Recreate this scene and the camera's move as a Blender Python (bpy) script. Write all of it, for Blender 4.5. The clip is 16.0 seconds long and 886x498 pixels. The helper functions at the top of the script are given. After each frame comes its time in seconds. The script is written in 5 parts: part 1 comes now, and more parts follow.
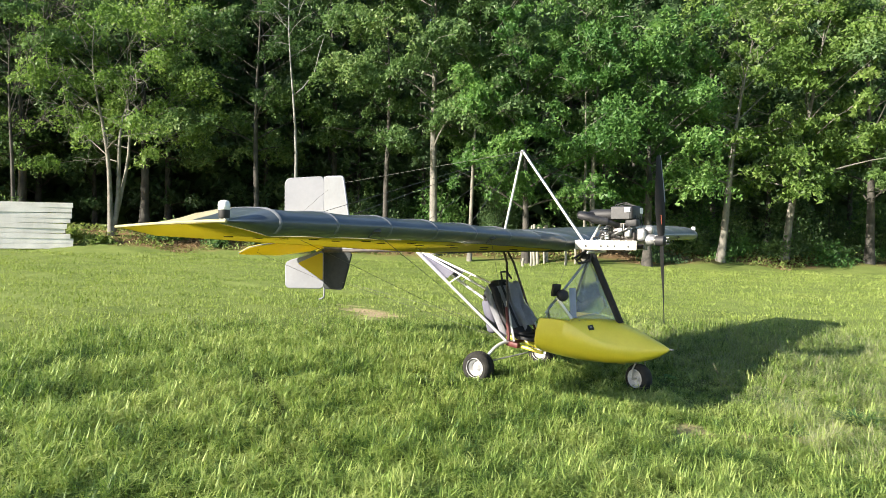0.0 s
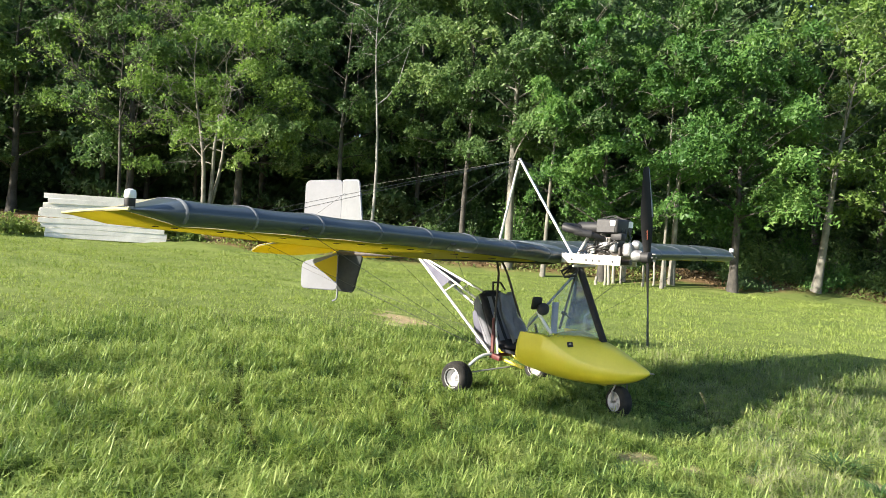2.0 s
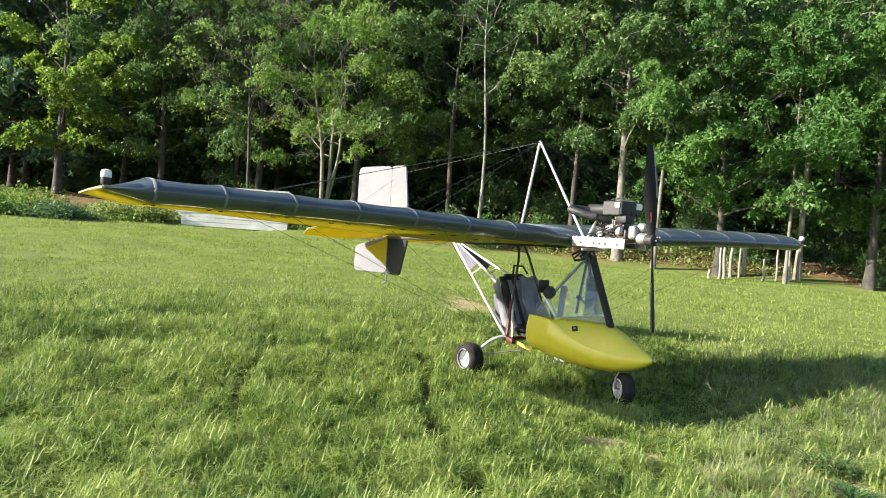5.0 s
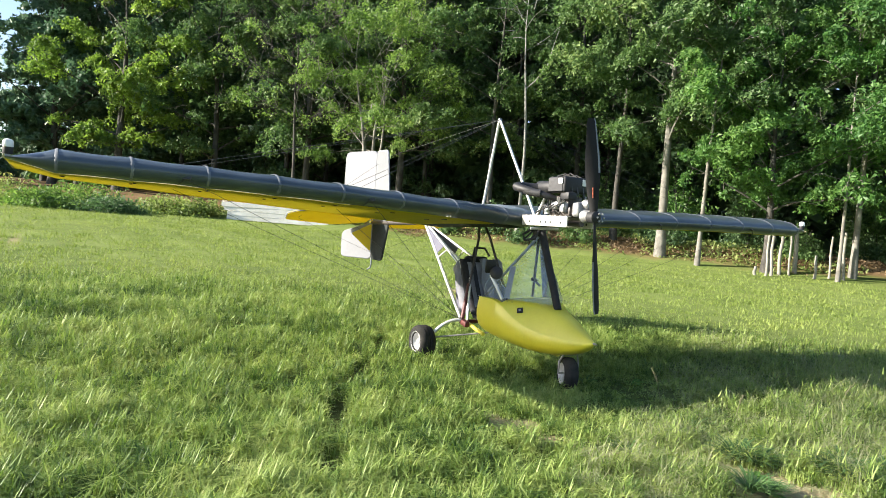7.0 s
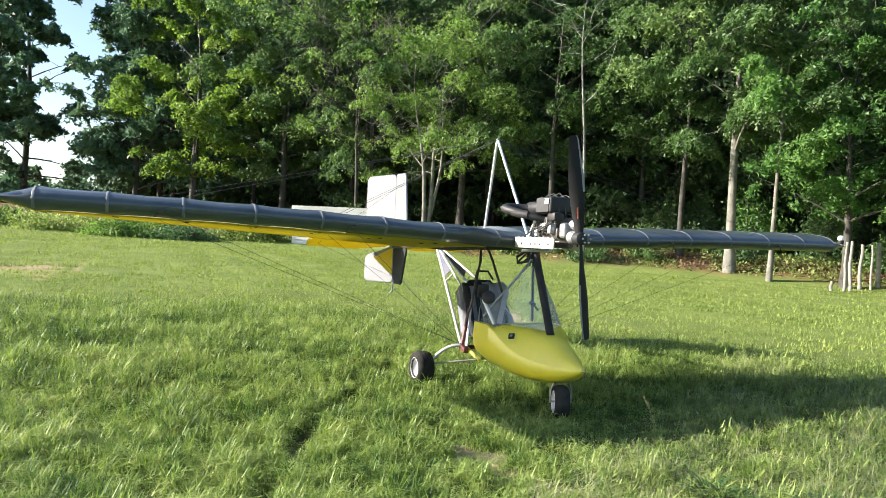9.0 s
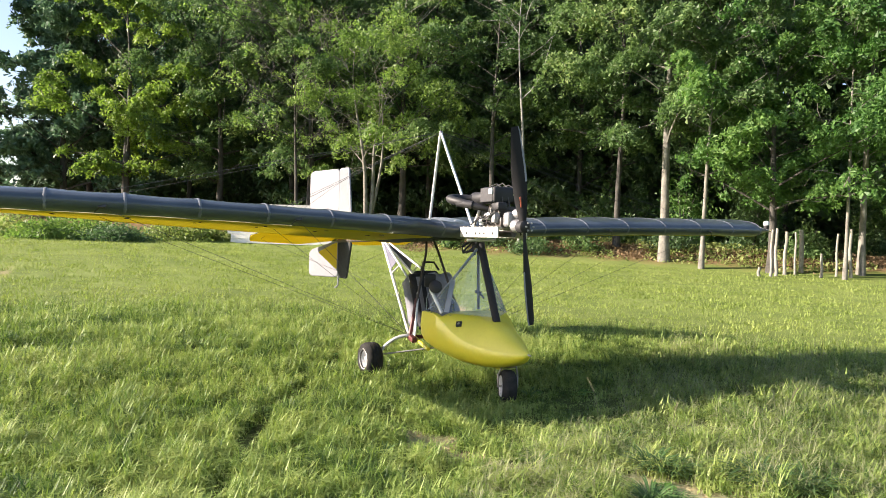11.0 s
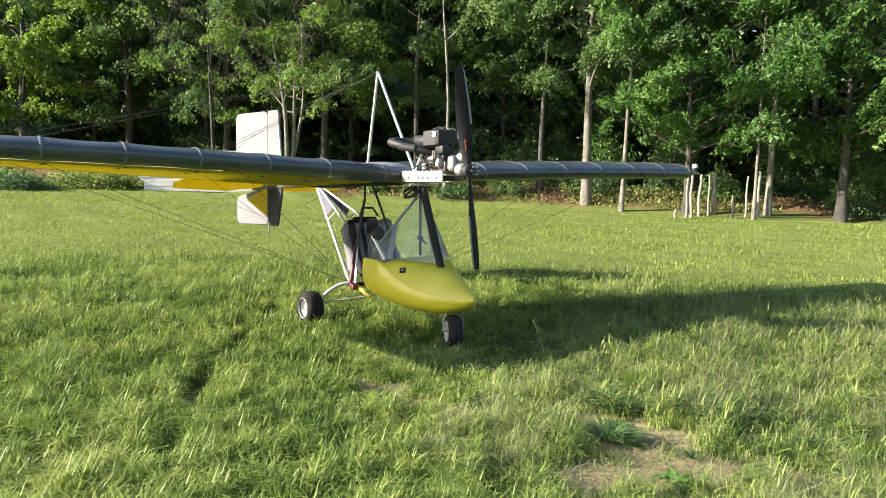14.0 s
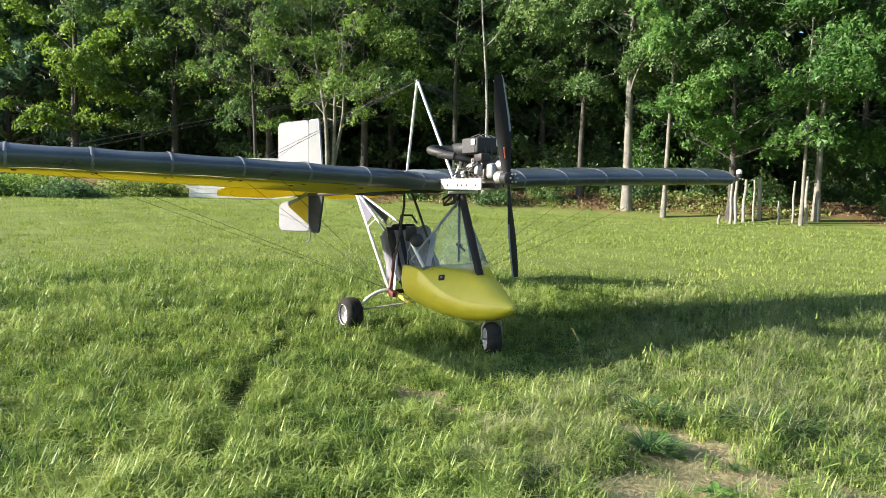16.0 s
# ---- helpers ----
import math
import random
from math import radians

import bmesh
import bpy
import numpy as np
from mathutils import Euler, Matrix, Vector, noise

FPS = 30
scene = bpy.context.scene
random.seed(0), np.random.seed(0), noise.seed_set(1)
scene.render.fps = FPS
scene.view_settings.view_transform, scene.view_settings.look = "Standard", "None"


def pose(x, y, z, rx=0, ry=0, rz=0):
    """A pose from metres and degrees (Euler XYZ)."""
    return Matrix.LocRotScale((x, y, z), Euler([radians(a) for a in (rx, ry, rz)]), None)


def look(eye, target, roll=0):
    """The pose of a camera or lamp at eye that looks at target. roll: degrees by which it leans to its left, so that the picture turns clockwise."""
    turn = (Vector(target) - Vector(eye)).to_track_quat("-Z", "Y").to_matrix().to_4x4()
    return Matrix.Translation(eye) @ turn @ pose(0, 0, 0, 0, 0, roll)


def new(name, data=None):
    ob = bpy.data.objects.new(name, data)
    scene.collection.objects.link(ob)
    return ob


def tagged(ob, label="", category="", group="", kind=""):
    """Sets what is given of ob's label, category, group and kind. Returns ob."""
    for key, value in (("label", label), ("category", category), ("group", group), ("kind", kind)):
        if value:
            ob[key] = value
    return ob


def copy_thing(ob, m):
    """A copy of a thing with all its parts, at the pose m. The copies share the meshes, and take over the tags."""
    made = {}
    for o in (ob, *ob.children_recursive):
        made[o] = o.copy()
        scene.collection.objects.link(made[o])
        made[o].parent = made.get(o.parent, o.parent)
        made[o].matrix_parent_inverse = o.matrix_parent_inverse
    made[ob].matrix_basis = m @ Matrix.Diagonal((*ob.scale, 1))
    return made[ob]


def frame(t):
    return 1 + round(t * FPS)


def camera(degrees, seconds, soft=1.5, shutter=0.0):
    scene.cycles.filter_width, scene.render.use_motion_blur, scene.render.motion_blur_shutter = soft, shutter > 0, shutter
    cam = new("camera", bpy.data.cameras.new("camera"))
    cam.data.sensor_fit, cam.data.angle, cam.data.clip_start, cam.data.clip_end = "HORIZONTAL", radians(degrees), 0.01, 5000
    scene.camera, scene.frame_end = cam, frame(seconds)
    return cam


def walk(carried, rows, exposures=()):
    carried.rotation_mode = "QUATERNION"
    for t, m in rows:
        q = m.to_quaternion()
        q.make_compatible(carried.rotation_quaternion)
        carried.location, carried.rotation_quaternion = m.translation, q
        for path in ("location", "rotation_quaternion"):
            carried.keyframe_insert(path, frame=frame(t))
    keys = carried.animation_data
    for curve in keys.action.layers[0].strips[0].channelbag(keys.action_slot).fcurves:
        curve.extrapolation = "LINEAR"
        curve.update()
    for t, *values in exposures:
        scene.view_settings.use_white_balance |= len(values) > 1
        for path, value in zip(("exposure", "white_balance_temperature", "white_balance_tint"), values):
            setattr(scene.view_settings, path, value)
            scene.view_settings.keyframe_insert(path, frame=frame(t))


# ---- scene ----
cam = camera(64.6, 16.0, soft=0.9)
PATH = [
    (0, (2.376, -6.542, 1.463), (1.175, -4.943, 1.432), 0.5),
    (0.5, (2.633, -6.355, 1.449), (1.35, -4.822, 1.432), 3.3),
    (1, (2.83, -6.134, 1.434), (1.51, -4.632, 1.406), 2.1),
    (1.5, (2.979, -5.906, 1.435), (1.592, -4.465, 1.436), 4.3),
    (2, (3.183, -5.71, 1.429), (1.767, -4.298, 1.427), 3.4),
    (2.5, (3.436, -5.509, 1.423), (1.972, -4.147, 1.392), 4.0),
    (3, (3.582, -5.241, 1.393), (2.064, -3.94, 1.346), 3.5),
    (3.5, (3.786, -5.046, 1.407), (2.184, -3.849, 1.383), 2.6),
    (4, (4.01, -4.973, 1.386), (2.444, -3.734, 1.272), 2.0),
    (4.5, (3.986, -4.952, 1.398), (2.351, -3.809, 1.262), 4.0),
    (4.7, (3.999, -4.933, 1.412), (2.362, -3.785, 1.335), 3.8),
    (6.8, (4.397, -3.956, 1.313), (2.658, -2.969, 1.258), 5.4),
    (7, (4.467, -3.854, 1.295), (2.719, -2.885, 1.231), 4.1),
    (7.5, (4.587, -3.537, 1.267), (2.798, -2.642, 1.221), 7.3),
    (8, (4.656, -3.308, 1.308), (2.865, -2.419, 1.271), 5.9),
    (8.5, (4.751, -3.141, 1.38), (2.902, -2.381, 1.321), 4.7),
    (8.7, (4.687, -3.111, 1.387), (2.835, -2.357, 1.35), 3.3),
    (10.8, (4.763, -3.201, 1.338), (2.94, -2.378, 1.375), 2.2),
    (11, (4.758, -3.189, 1.336), (2.983, -2.268, 1.309), 1.6),
    (11.5, (4.704, -3.2, 1.316), (2.925, -2.293, 1.207), 2.3),
    (12, (4.69, -3.213, 1.301), (2.901, -2.332, 1.156), 2.4),
    (12.5, (4.671, -3.222, 1.336), (2.962, -2.2, 1.146), 0.8),
    (13, (4.634, -3.255, 1.34), (2.976, -2.147, 1.193), 0.9),
    (13.5, (4.588, -3.282, 1.32), (2.956, -2.139, 1.144), 2.0),
    (14, (4.573, -3.29, 1.326), (2.919, -2.179, 1.149), 1.1),
    (14.5, (4.558, -3.28, 1.329), (2.906, -2.177, 1.096), 0.8),
    (15, (4.554, -3.278, 1.342), (2.849, -2.249, 1.158), 0.9),
    (15.5, (4.573, -3.312, 1.343), (2.847, -2.314, 1.183), 1.2),
    (16, (4.58, -3.296, 1.339), (2.866, -2.278, 1.177), 0.9),
]
# seconds, stops, kelvin, tint
LOOKS = [(0.0, 1.90, 6200, 13), (4.7, 1.92, 6200, 13), (6.8, 2.00, 6100, 13), (8.7, 2.00, 6050, 13), (10.8, 2.02, 6450, 21), (11.8, 2.00, 6450, 20), (13.0, 1.92, 6500, 17), (14.5, 1.93, 6350, 15), (15.5, 1.93, 6250, 17), (16.0, 1.89, 6150, 14)]
walk(cam, [(t, look(eye, target, roll)) for t, eye, target, roll in PATH], LOOKS)

# ---- world, sun, exposure ----
SUN_TO = Vector((-1.55, -3.80, 1.62)).normalized()
SUN_EL = math.asin(SUN_TO.z)
SUN_ROT = math.atan2(SUN_TO.x, SUN_TO.y)
world = bpy.data.worlds.new("sky")
scene.world = world
world.use_nodes = True
wn = world.node_tree
sky = wn.nodes.new("ShaderNodeTexSky")
sky.sky_type = "NISHITA"
sky.sun_disc = False
sky.sun_elevation = SUN_EL
sky.sun_rotation = SUN_ROT
wn.links.new(sky.outputs[0], wn.nodes["Background"].inputs[0])
wn.nodes["Background"].inputs[1].default_value = 0.065
sun = new("sun", bpy.data.lights.new("sun", "SUN"))
sun.data.energy = 4.25
sun.data.angle = radians(0.6)
sun.data.color = (1.0, 0.90, 0.72)
sun.matrix_world = look(SUN_TO * 60, (0, 0, 0))
scene.view_settings.exposure = 1.88

# ---- materials ----


def nodes_of(name):
    m = bpy.data.materials.new(name)
    m.use_nodes = True
    return m, m.node_tree.nodes, m.node_tree.links, m.node_tree.nodes["Principled BSDF"]


def surface(name, c1, c2, scale=8.0, rough=0.6, metal=0.0, bump=0.15, fine=60.0, rough2=None, coat=0.0, sheen=0.0, depth=0.01):
    """Two-scale noise between two colours, with a fine bump."""
    m, n, l, p = nodes_of(name)
    co = n.new("ShaderNodeTexCoord")
    a = n.new("ShaderNodeTexNoise")
    a.inputs["Scale"].default_value = scale
    a.inputs["Detail"].default_value = 5
    b = n.new("ShaderNodeTexNoise")
    b.inputs["Scale"].default_value = fine
    b.inputs["Detail"].default_value = 4
    l.new(co.outputs["Object"], a.inputs["Vector"])
    l.new(co.outputs["Object"], b.inputs["Vector"])
    mx = n.new("ShaderNodeMath")
    mx.operation = "MULTIPLY_ADD"
    mx.inputs[1].default_value = 0.35
    l.new(b.outputs["Fac"], mx.inputs[0])
    l.new(a.outputs["Fac"], mx.inputs[2])
    r = n.new("ShaderNodeValToRGB")
    r.color_ramp.elements[0].position, r.color_ramp.elements[1].position = 0.45, 0.9
    r.color_ramp.elements[0].color, r.color_ramp.elements[1].color = (*c1, 1), (*c2, 1)
    l.new(mx.outputs[0], r.inputs[0])
    l.new(r.outputs[0], p.inputs["Base Color"])
    rr = n.new("ShaderNodeMapRange")
    rr.inputs["To Min"].default_value = rough
    rr.inputs["To Max"].default_value = rough2 if rough2 is not None else min(1, rough + 0.15)
    l.new(a.outputs["Fac"], rr.inputs["Value"])
    l.new(rr.outputs[0], p.inputs["Roughness"])
    p.inputs["Metallic"].default_value = metal
    p.inputs["Coat Weight"].default_value = coat
    p.inputs["Coat Roughness"].default_value = 0.15
    p.inputs["Sheen Weight"].default_value = sheen
    if bump:
        bu = n.new("ShaderNodeBump")
        bu.inputs["Strength"].default_value = bump
        bu.inputs["Distance"].default_value = depth
        l.new(mx.outputs[0], bu.inputs["Height"])
        l.new(bu.outputs[0], p.inputs["Normal"])
    return m


def leafy(name, stops, translucent=0.35, rough=0.5, wide=0.35, spec=0.3, tuft=0.0, swing=1.9):
    """Leaves and blades: a colour for each piece, a broad drift over the plant, light passing through."""
    m, n, l, p = nodes_of(name)
    g = n.new("ShaderNodeNewGeometry")
    no = n.new("ShaderNodeTexNoise")
    no.inputs["Scale"].default_value = wide
    no.inputs["Detail"].default_value = 3
    l.new(g.outputs["Position"], no.inputs["Vector"])
    mix = n.new("ShaderNodeMath")
    mix.operation = "MULTIPLY_ADD"
    mix.inputs[1].default_value = 0.5
    l.new(g.outputs["Random Per Island"], mix.inputs[0])
    sub = n.new("ShaderNodeMath")
    sub.operation = "MULTIPLY_ADD"
    sub.inputs[1].default_value = 1.6
    sub.inputs[2].default_value = -0.55
    l.new(no.outputs["Fac"], sub.inputs[0])
    l.new(sub.outputs[0], mix.inputs[2])
    if tuft:
        nt = n.new("ShaderNodeTexNoise")
        nt.inputs["Scale"].default_value = tuft
        nt.inputs["Detail"].default_value = 2
        l.new(g.outputs["Position"], nt.inputs["Vector"])
        st = n.new("ShaderNodeMath")
        st.operation = "MULTIPLY_ADD"
        st.inputs[1].default_value = swing
        st.inputs[2].default_value = -0.5 * swing
        l.new(nt.outputs["Fac"], st.inputs[0])
        ad = n.new("ShaderNodeMath")
        ad.operation = "ADD"
        l.new(sub.outputs[0], ad.inputs[0])
        l.new(st.outputs[0], ad.inputs[1])
        l.new(ad.outputs[0], mix.inputs[2])
    r = n.new("ShaderNodeValToRGB")
    e = r.color_ramp.elements
    while len(e) < len(stops):
        e.new(0.5)
    for k, (pos, col) in enumerate(stops):
        e[k].position = pos
        e[k].color = (*col, 1)
    l.new(mix.outputs[0], r.inputs[0])
    l.new(r.outputs[0], p.inputs["Base Color"])
    p.inputs["Roughness"].default_value = rough
    p.inputs["Specular IOR Level"].default_value = spec
    t = n.new("ShaderNodeBsdfTranslucent")
    hs = n.new("ShaderNodeHueSaturation")
    hs.inputs["Value"].default_value = 1.5
    hs.inputs["Saturation"].default_value = 1.1
    l.new(r.outputs[0], hs.inputs["Color"])
    l.new(hs.outputs[0], t.inputs["Color"])
    ms = n.new("ShaderNodeMixShader")
    ms.inputs[0].default_value = translucent
    l.new(p.outputs[0], ms.inputs[1])
    l.new(t.outputs[0], ms.inputs[2])
    l.new(ms.outputs[0], n["Material Output"].inputs["Surface"])
    return m


M_YELLOW = surface("yellow_gelcoat", (0.68, 0.60, 0.016), (0.78, 0.70, 0.035), 3.0, 0.42, 0, 0.03, 40, 0.55, coat=1.0)
M_YELLOW.node_tree.nodes["Principled BSDF"].inputs["Coat Roughness"].default_value = 0.46
M_YELLOW.node_tree.nodes["Principled BSDF"].inputs["Coat IOR"].default_value = 1.7
M_YCLOTH = surface("yellow_sailcloth", (0.60, 0.48, 0.010), (0.72, 0.585, 0.016), 2.5, 0.6, 0, 0.25, 30, 0.8)


def let_light_through(m, share, tint):
    """Thin cloth that glows when it is lit from behind."""
    n, l = m.node_tree.nodes, m.node_tree.links
    t = n.new("ShaderNodeBsdfTranslucent")
    t.inputs[0].default_value = (*tint, 1)
    mx = n.new("ShaderNodeMixShader")
    mx.inputs[0].default_value = share
    l.new(n["Principled BSDF"].outputs[0], mx.inputs[1])
    l.new(t.outputs[0], mx.inputs[2])
    l.new(mx.outputs[0], n["Material Output"].inputs["Surface"])


let_light_through(M_YCLOTH, 0.42, (0.80, 0.66, 0.03))
M_CREAM = surface("cream_sailcloth", (0.40, 0.385, 0.27), (0.52, 0.50, 0.37), 2.5, 0.6, 0, 0.25, 30, 0.8)
let_light_through(M_CREAM, 0.42, (0.80, 0.74, 0.48))
M_GREY = surface("slate_sailcloth", (0.030, 0.042, 0.053), (0.060, 0.079, 0.096), 2.2, 0.33, 0, 0.45, 14, 0.5, coat=0.35)
M_MATT = surface("matt_dark_cloth", (0.022, 0.026, 0.026), (0.045, 0.05, 0.05), 3.0, 0.9, 0, 0.3, 30, 0.95)
M_MATT.node_tree.nodes["Principled BSDF"].inputs["Specular IOR Level"].default_value = 0.1
M_BAND = surface("batten_tape", (0.10, 0.11, 0.125), (0.15, 0.165, 0.18), 9, 0.5, 0, 0.3, 60)
M_WHITE = surface("white_sailcloth", (0.178, 0.186, 0.212), (0.226, 0.235, 0.264), 2.0, 0.55, 0, 0.2, 25)
M_HEM = surface("cream_hem", (0.30, 0.27, 0.13), (0.40, 0.36, 0.19), 6.0, 0.7, 0, 0.2, 40)
M_FIN = surface("grey_sailcloth", (0.112, 0.121, 0.134), (0.160, 0.171, 0.187), 2.0, 0.6, 0, 0.2, 25)
M_ALU = surface("weathered_aluminium", (0.55, 0.55, 0.54), (0.75, 0.75, 0.73), 6, 0.3, 0.55, 0.08, 90, 0.5)
M_CAST = surface("cast_aluminium", (0.20, 0.20, 0.205), (0.44, 0.44, 0.445), 20, 0.35, 0.6, 0.3, 120, 0.6)
M_PLATE = surface("cream_painted_plate", (0.40, 0.385, 0.33), (0.56, 0.54, 0.47), 9, 0.4, 0.1, 0.08, 80)
M_BLACK = surface("black_plastic", (0.008, 0.008, 0.009), (0.022, 0.022, 0.024), 10, 0.5, 0, 0.1, 90, 0.7)
M_GREYBOX = surface("worn_grey_plastic", (0.16, 0.16, 0.165), (0.27, 0.27, 0.27), 10, 0.45, 0, 0.1, 90)
M_PANEL = surface("scuffed_dark_plastic", (0.014, 0.014, 0.016), (0.045, 0.045, 0.048), 14, 0.5, 0, 0.1, 90)
M_PROP = surface("matt_black_blade", (0.006, 0.006, 0.007), (0.014, 0.014, 0.015), 8, 0.55, 0, 0.05, 60, 0.7)
M_PROP.node_tree.nodes["Principled BSDF"].inputs["Specular IOR Level"].default_value = 0.25
M_FOAM = surface("black_foam", (0.007, 0.007, 0.008), (0.02, 0.02, 0.022), 30, 0.75, 0, 0.5, 160)
M_RUBBER = surface("tyre_rubber", (0.014, 0.014, 0.014), (0.040, 0.039, 0.036), 14, 0.85, 0, 0.3, 120)
M_RIM = surface("white_silver_rim_paint", (0.40, 0.40, 0.41), (0.58, 0.58, 0.59), 14, 0.35, 0.2, 0.12, 90, 0.5)
M_RUBBER.node_tree.nodes["Principled BSDF"].inputs["Specular IOR Level"].default_value = 0.2
M_RED = surface("dark_red_paint", (0.055, 0.010, 0.010), (0.11, 0.021, 0.018), 14, 0.5, 0, 0.15, 90)
M_DECAL = surface("red_decal", (0.42, 0.09, 0.04), (0.52, 0.13, 0.06), 20, 0.5, 0, 0)
M_CLOTH = surface("grey_seat_cloth", (0.20, 0.20, 0.23), (0.34, 0.34, 0.38), 9, 0.85, 0, 0.6, 90, sheen=0.2, depth=0.02)
M_WEB = surface("black_webbing", (0.012, 0.012, 0.015), (0.035, 0.035, 0.042), 30, 0.8, 0, 0.5, 200)
M_LILAC = surface("grey_gusset_cloth", (0.07, 0.07, 0.10), (0.11, 0.11, 0.145), 7, 0.8, 0, 0.3, 60)
M_DARKTUBE = surface("dark_tube_paint", (0.035, 0.03, 0.028), (0.09, 0.075, 0.065), 12, 0.45, 0.2, 0.1, 80)
M_BLUE = surface("blue_grey_tube_paint", (0.20, 0.24, 0.30), (0.32, 0.36, 0.42), 10, 0.4, 0.3, 0.1, 80)
M_WIRE = surface("steel_wire", (0.05, 0.05, 0.05), (0.10, 0.10, 0.095), 30, 0.45, 0.6, 0)
M_STEEL = surface("dull_steel", (0.22, 0.22, 0.21), (0.40, 0.39, 0.37), 20, 0.4, 0.7, 0.1, 100)
M_LENS = surface("white_lens", (0.72, 0.72, 0.72), (0.82, 0.82, 0.82), 10, 0.2, 0, 0.02, 50, 0.3)
M_BARK = surface("grey_bark", (0.026, 0.025, 0.022), (0.088, 0.082, 0.072), 3.2, 0.85, 0, 1.0, 26, depth=0.05)
M_PALEBARK = surface("pale_bark", (0.10, 0.096, 0.082), (0.24, 0.23, 0.20), 3.5, 0.85, 0, 0.8, 24, depth=0.04)
M_BIRCH = surface("bleached_bark", (0.13, 0.13, 0.122), (0.31, 0.31, 0.295), 4.0, 0.85, 0, 0.8, 24, depth=0.03)
M_POST = surface("bleached_post", (0.16, 0.155, 0.13), (0.33, 0.31, 0.265), 5, 0.85, 0, 0.7, 30, depth=0.02)
M_BOARD = surface("weathered_board", (0.55, 0.53, 0.49), (0.80, 0.77, 0.72), 1.6, 0.85, 0, 0.6, 24, depth=0.02)
M_GRASS = leafy("grass_blades", [(0.0, (0.036, 0.080, 0.015)), (0.35, (0.145, 0.225, 0.044)), (0.65, (0.255, 0.335, 0.086)), (1.0, (0.33, 0.39, 0.122))], 0.30, 0.55, 0.9, 0.4, tuft=8.0, swing=1.9)
M_TURF = leafy("far_turf", [(0.0, (0.14, 0.195, 0.044)), (0.35, (0.19, 0.255, 0.058)), (0.65, (0.23, 0.29, 0.07)), (1.0, (0.275, 0.32, 0.092))], 0.28, 0.6, 0.5, 0.25, tuft=3.0, swing=0.8)
M_STRAW = leafy("dry_grass", [(0.0, (0.15, 0.185, 0.085)), (0.5, (0.245, 0.265, 0.135)), (1.0, (0.35, 0.35, 0.20))], 0.2, 0.6, 0.8)
M_STALK = leafy("seed_heads", [(0.0, (0.16, 0.16, 0.09)), (1.0, (0.28, 0.26, 0.16))], 0.3, 0.7, 0.8)
M_TUFT = leafy("long_tuft_blades", [(0.0, (0.045, 0.10, 0.03)), (0.5, (0.085, 0.16, 0.05)), (1.0, (0.15, 0.23, 0.085))], 0.25, 0.45, 3.0)
M_WEED = leafy("weed_leaves", [(0.0, (0.05, 0.13, 0.02)), (0.5, (0.09, 0.20, 0.035)), (1.0, (0.16, 0.28, 0.07))], 0.3, 0.45, 2.0)
M_LEAF = leafy("green_leaves", [(0.0, (0.038, 0.082, 0.030)), (0.4, (0.078, 0.142, 0.047)), (0.75, (0.132, 0.208, 0.068)), (1.0, (0.215, 0.285, 0.105))], 0.36, 0.5, 0.25, 0.3)
M_LEAF2 = leafy("yellow_green_leaves", [(0.0, (0.055, 0.11, 0.028)), (0.4, (0.105, 0.18, 0.042)), (0.75, (0.17, 0.26, 0.064)), (1.0, (0.26, 0.34, 0.11))], 0.40, 0.5, 0.25, 0.3)
M_LEAF3 = leafy("fresh_green_leaves", [(0.0, (0.034, 0.093, 0.025)), (0.4, (0.070, 0.156, 0.039)), (0.75, (0.122, 0.226, 0.056)), (1.0, (0.19, 0.298, 0.088))], 0.38, 0.5, 0.25, 0.3)
M_LITTER = leafy("dead_leaves", [(0.0, (0.11, 0.075, 0.04)), (0.5, (0.22, 0.155, 0.085)), (1.0, (0.35, 0.26, 0.15))], 0.15, 0.7, 0.6)
M_PINE = leafy("pine_needles", [(0.0, (0.050, 0.10, 0.058)), (0.5, (0.09, 0.16, 0.09)), (1.0, (0.15, 0.225, 0.13))], 0.25, 0.5, 0.3)
M_LIME = leafy("lime_leaves", [(0.0, (0.085, 0.145, 0.03)), (0.5, (0.15, 0.235, 0.045)), (1.0, (0.235, 0.325, 0.08))], 0.45, 0.45, 0.3)
M_BRUSH = leafy("rank_weeds", [(0.0, (0.10, 0.15, 0.04)), (0.5, (0.19, 0.25, 0.07)), (1.0, (0.34, 0.36, 0.15))], 0.38, 0.55, 0.8)
# darker leaf tone with the shade inside the wood painted in
M_DARKLEAF = leafy("shade_toned_leaves", [(0.0, (0.036, 0.070, 0.032)), (0.5, (0.066, 0.12, 0.048)), (1.0, (0.115, 0.18, 0.07))], 0.36, 0.5, 0.2)

# clear acrylic for the windscreen
M_CLEAR, n_, l_, p_ = nodes_of("clear_acrylic")
tr_ = n_.new("ShaderNodeBsdfTransparent")
tr_.inputs[0].default_value = (0.91, 0.94, 0.96, 1)
gl_ = n_.new("ShaderNodeBsdfGlossy")
gl_.inputs["Roughness"].default_value = 0.12
gl_.inputs["Color"].default_value = (0.9, 0.95, 1.0, 1)
fr_ = n_.new("ShaderNodeFresnel")
fr_.inputs["IOR"].default_value = 1.5
mx_ = n_.new("ShaderNodeMixShader")
l_.new(fr_.outputs[0], mx_.inputs[0])
l_.new(tr_.outputs[0], mx_.inputs[1])
l_.new(gl_.outputs[0], mx_.inputs[2])
df_ = n_.new("ShaderNodeBsdfDiffuse")
df_.inputs[0].default_value = (0.62, 0.78, 0.92, 1)
mx2_ = n_.new("ShaderNodeMixShader")
mx2_.inputs[0].default_value = 0.15
l_.new(mx_.outputs[0], mx2_.inputs[1])
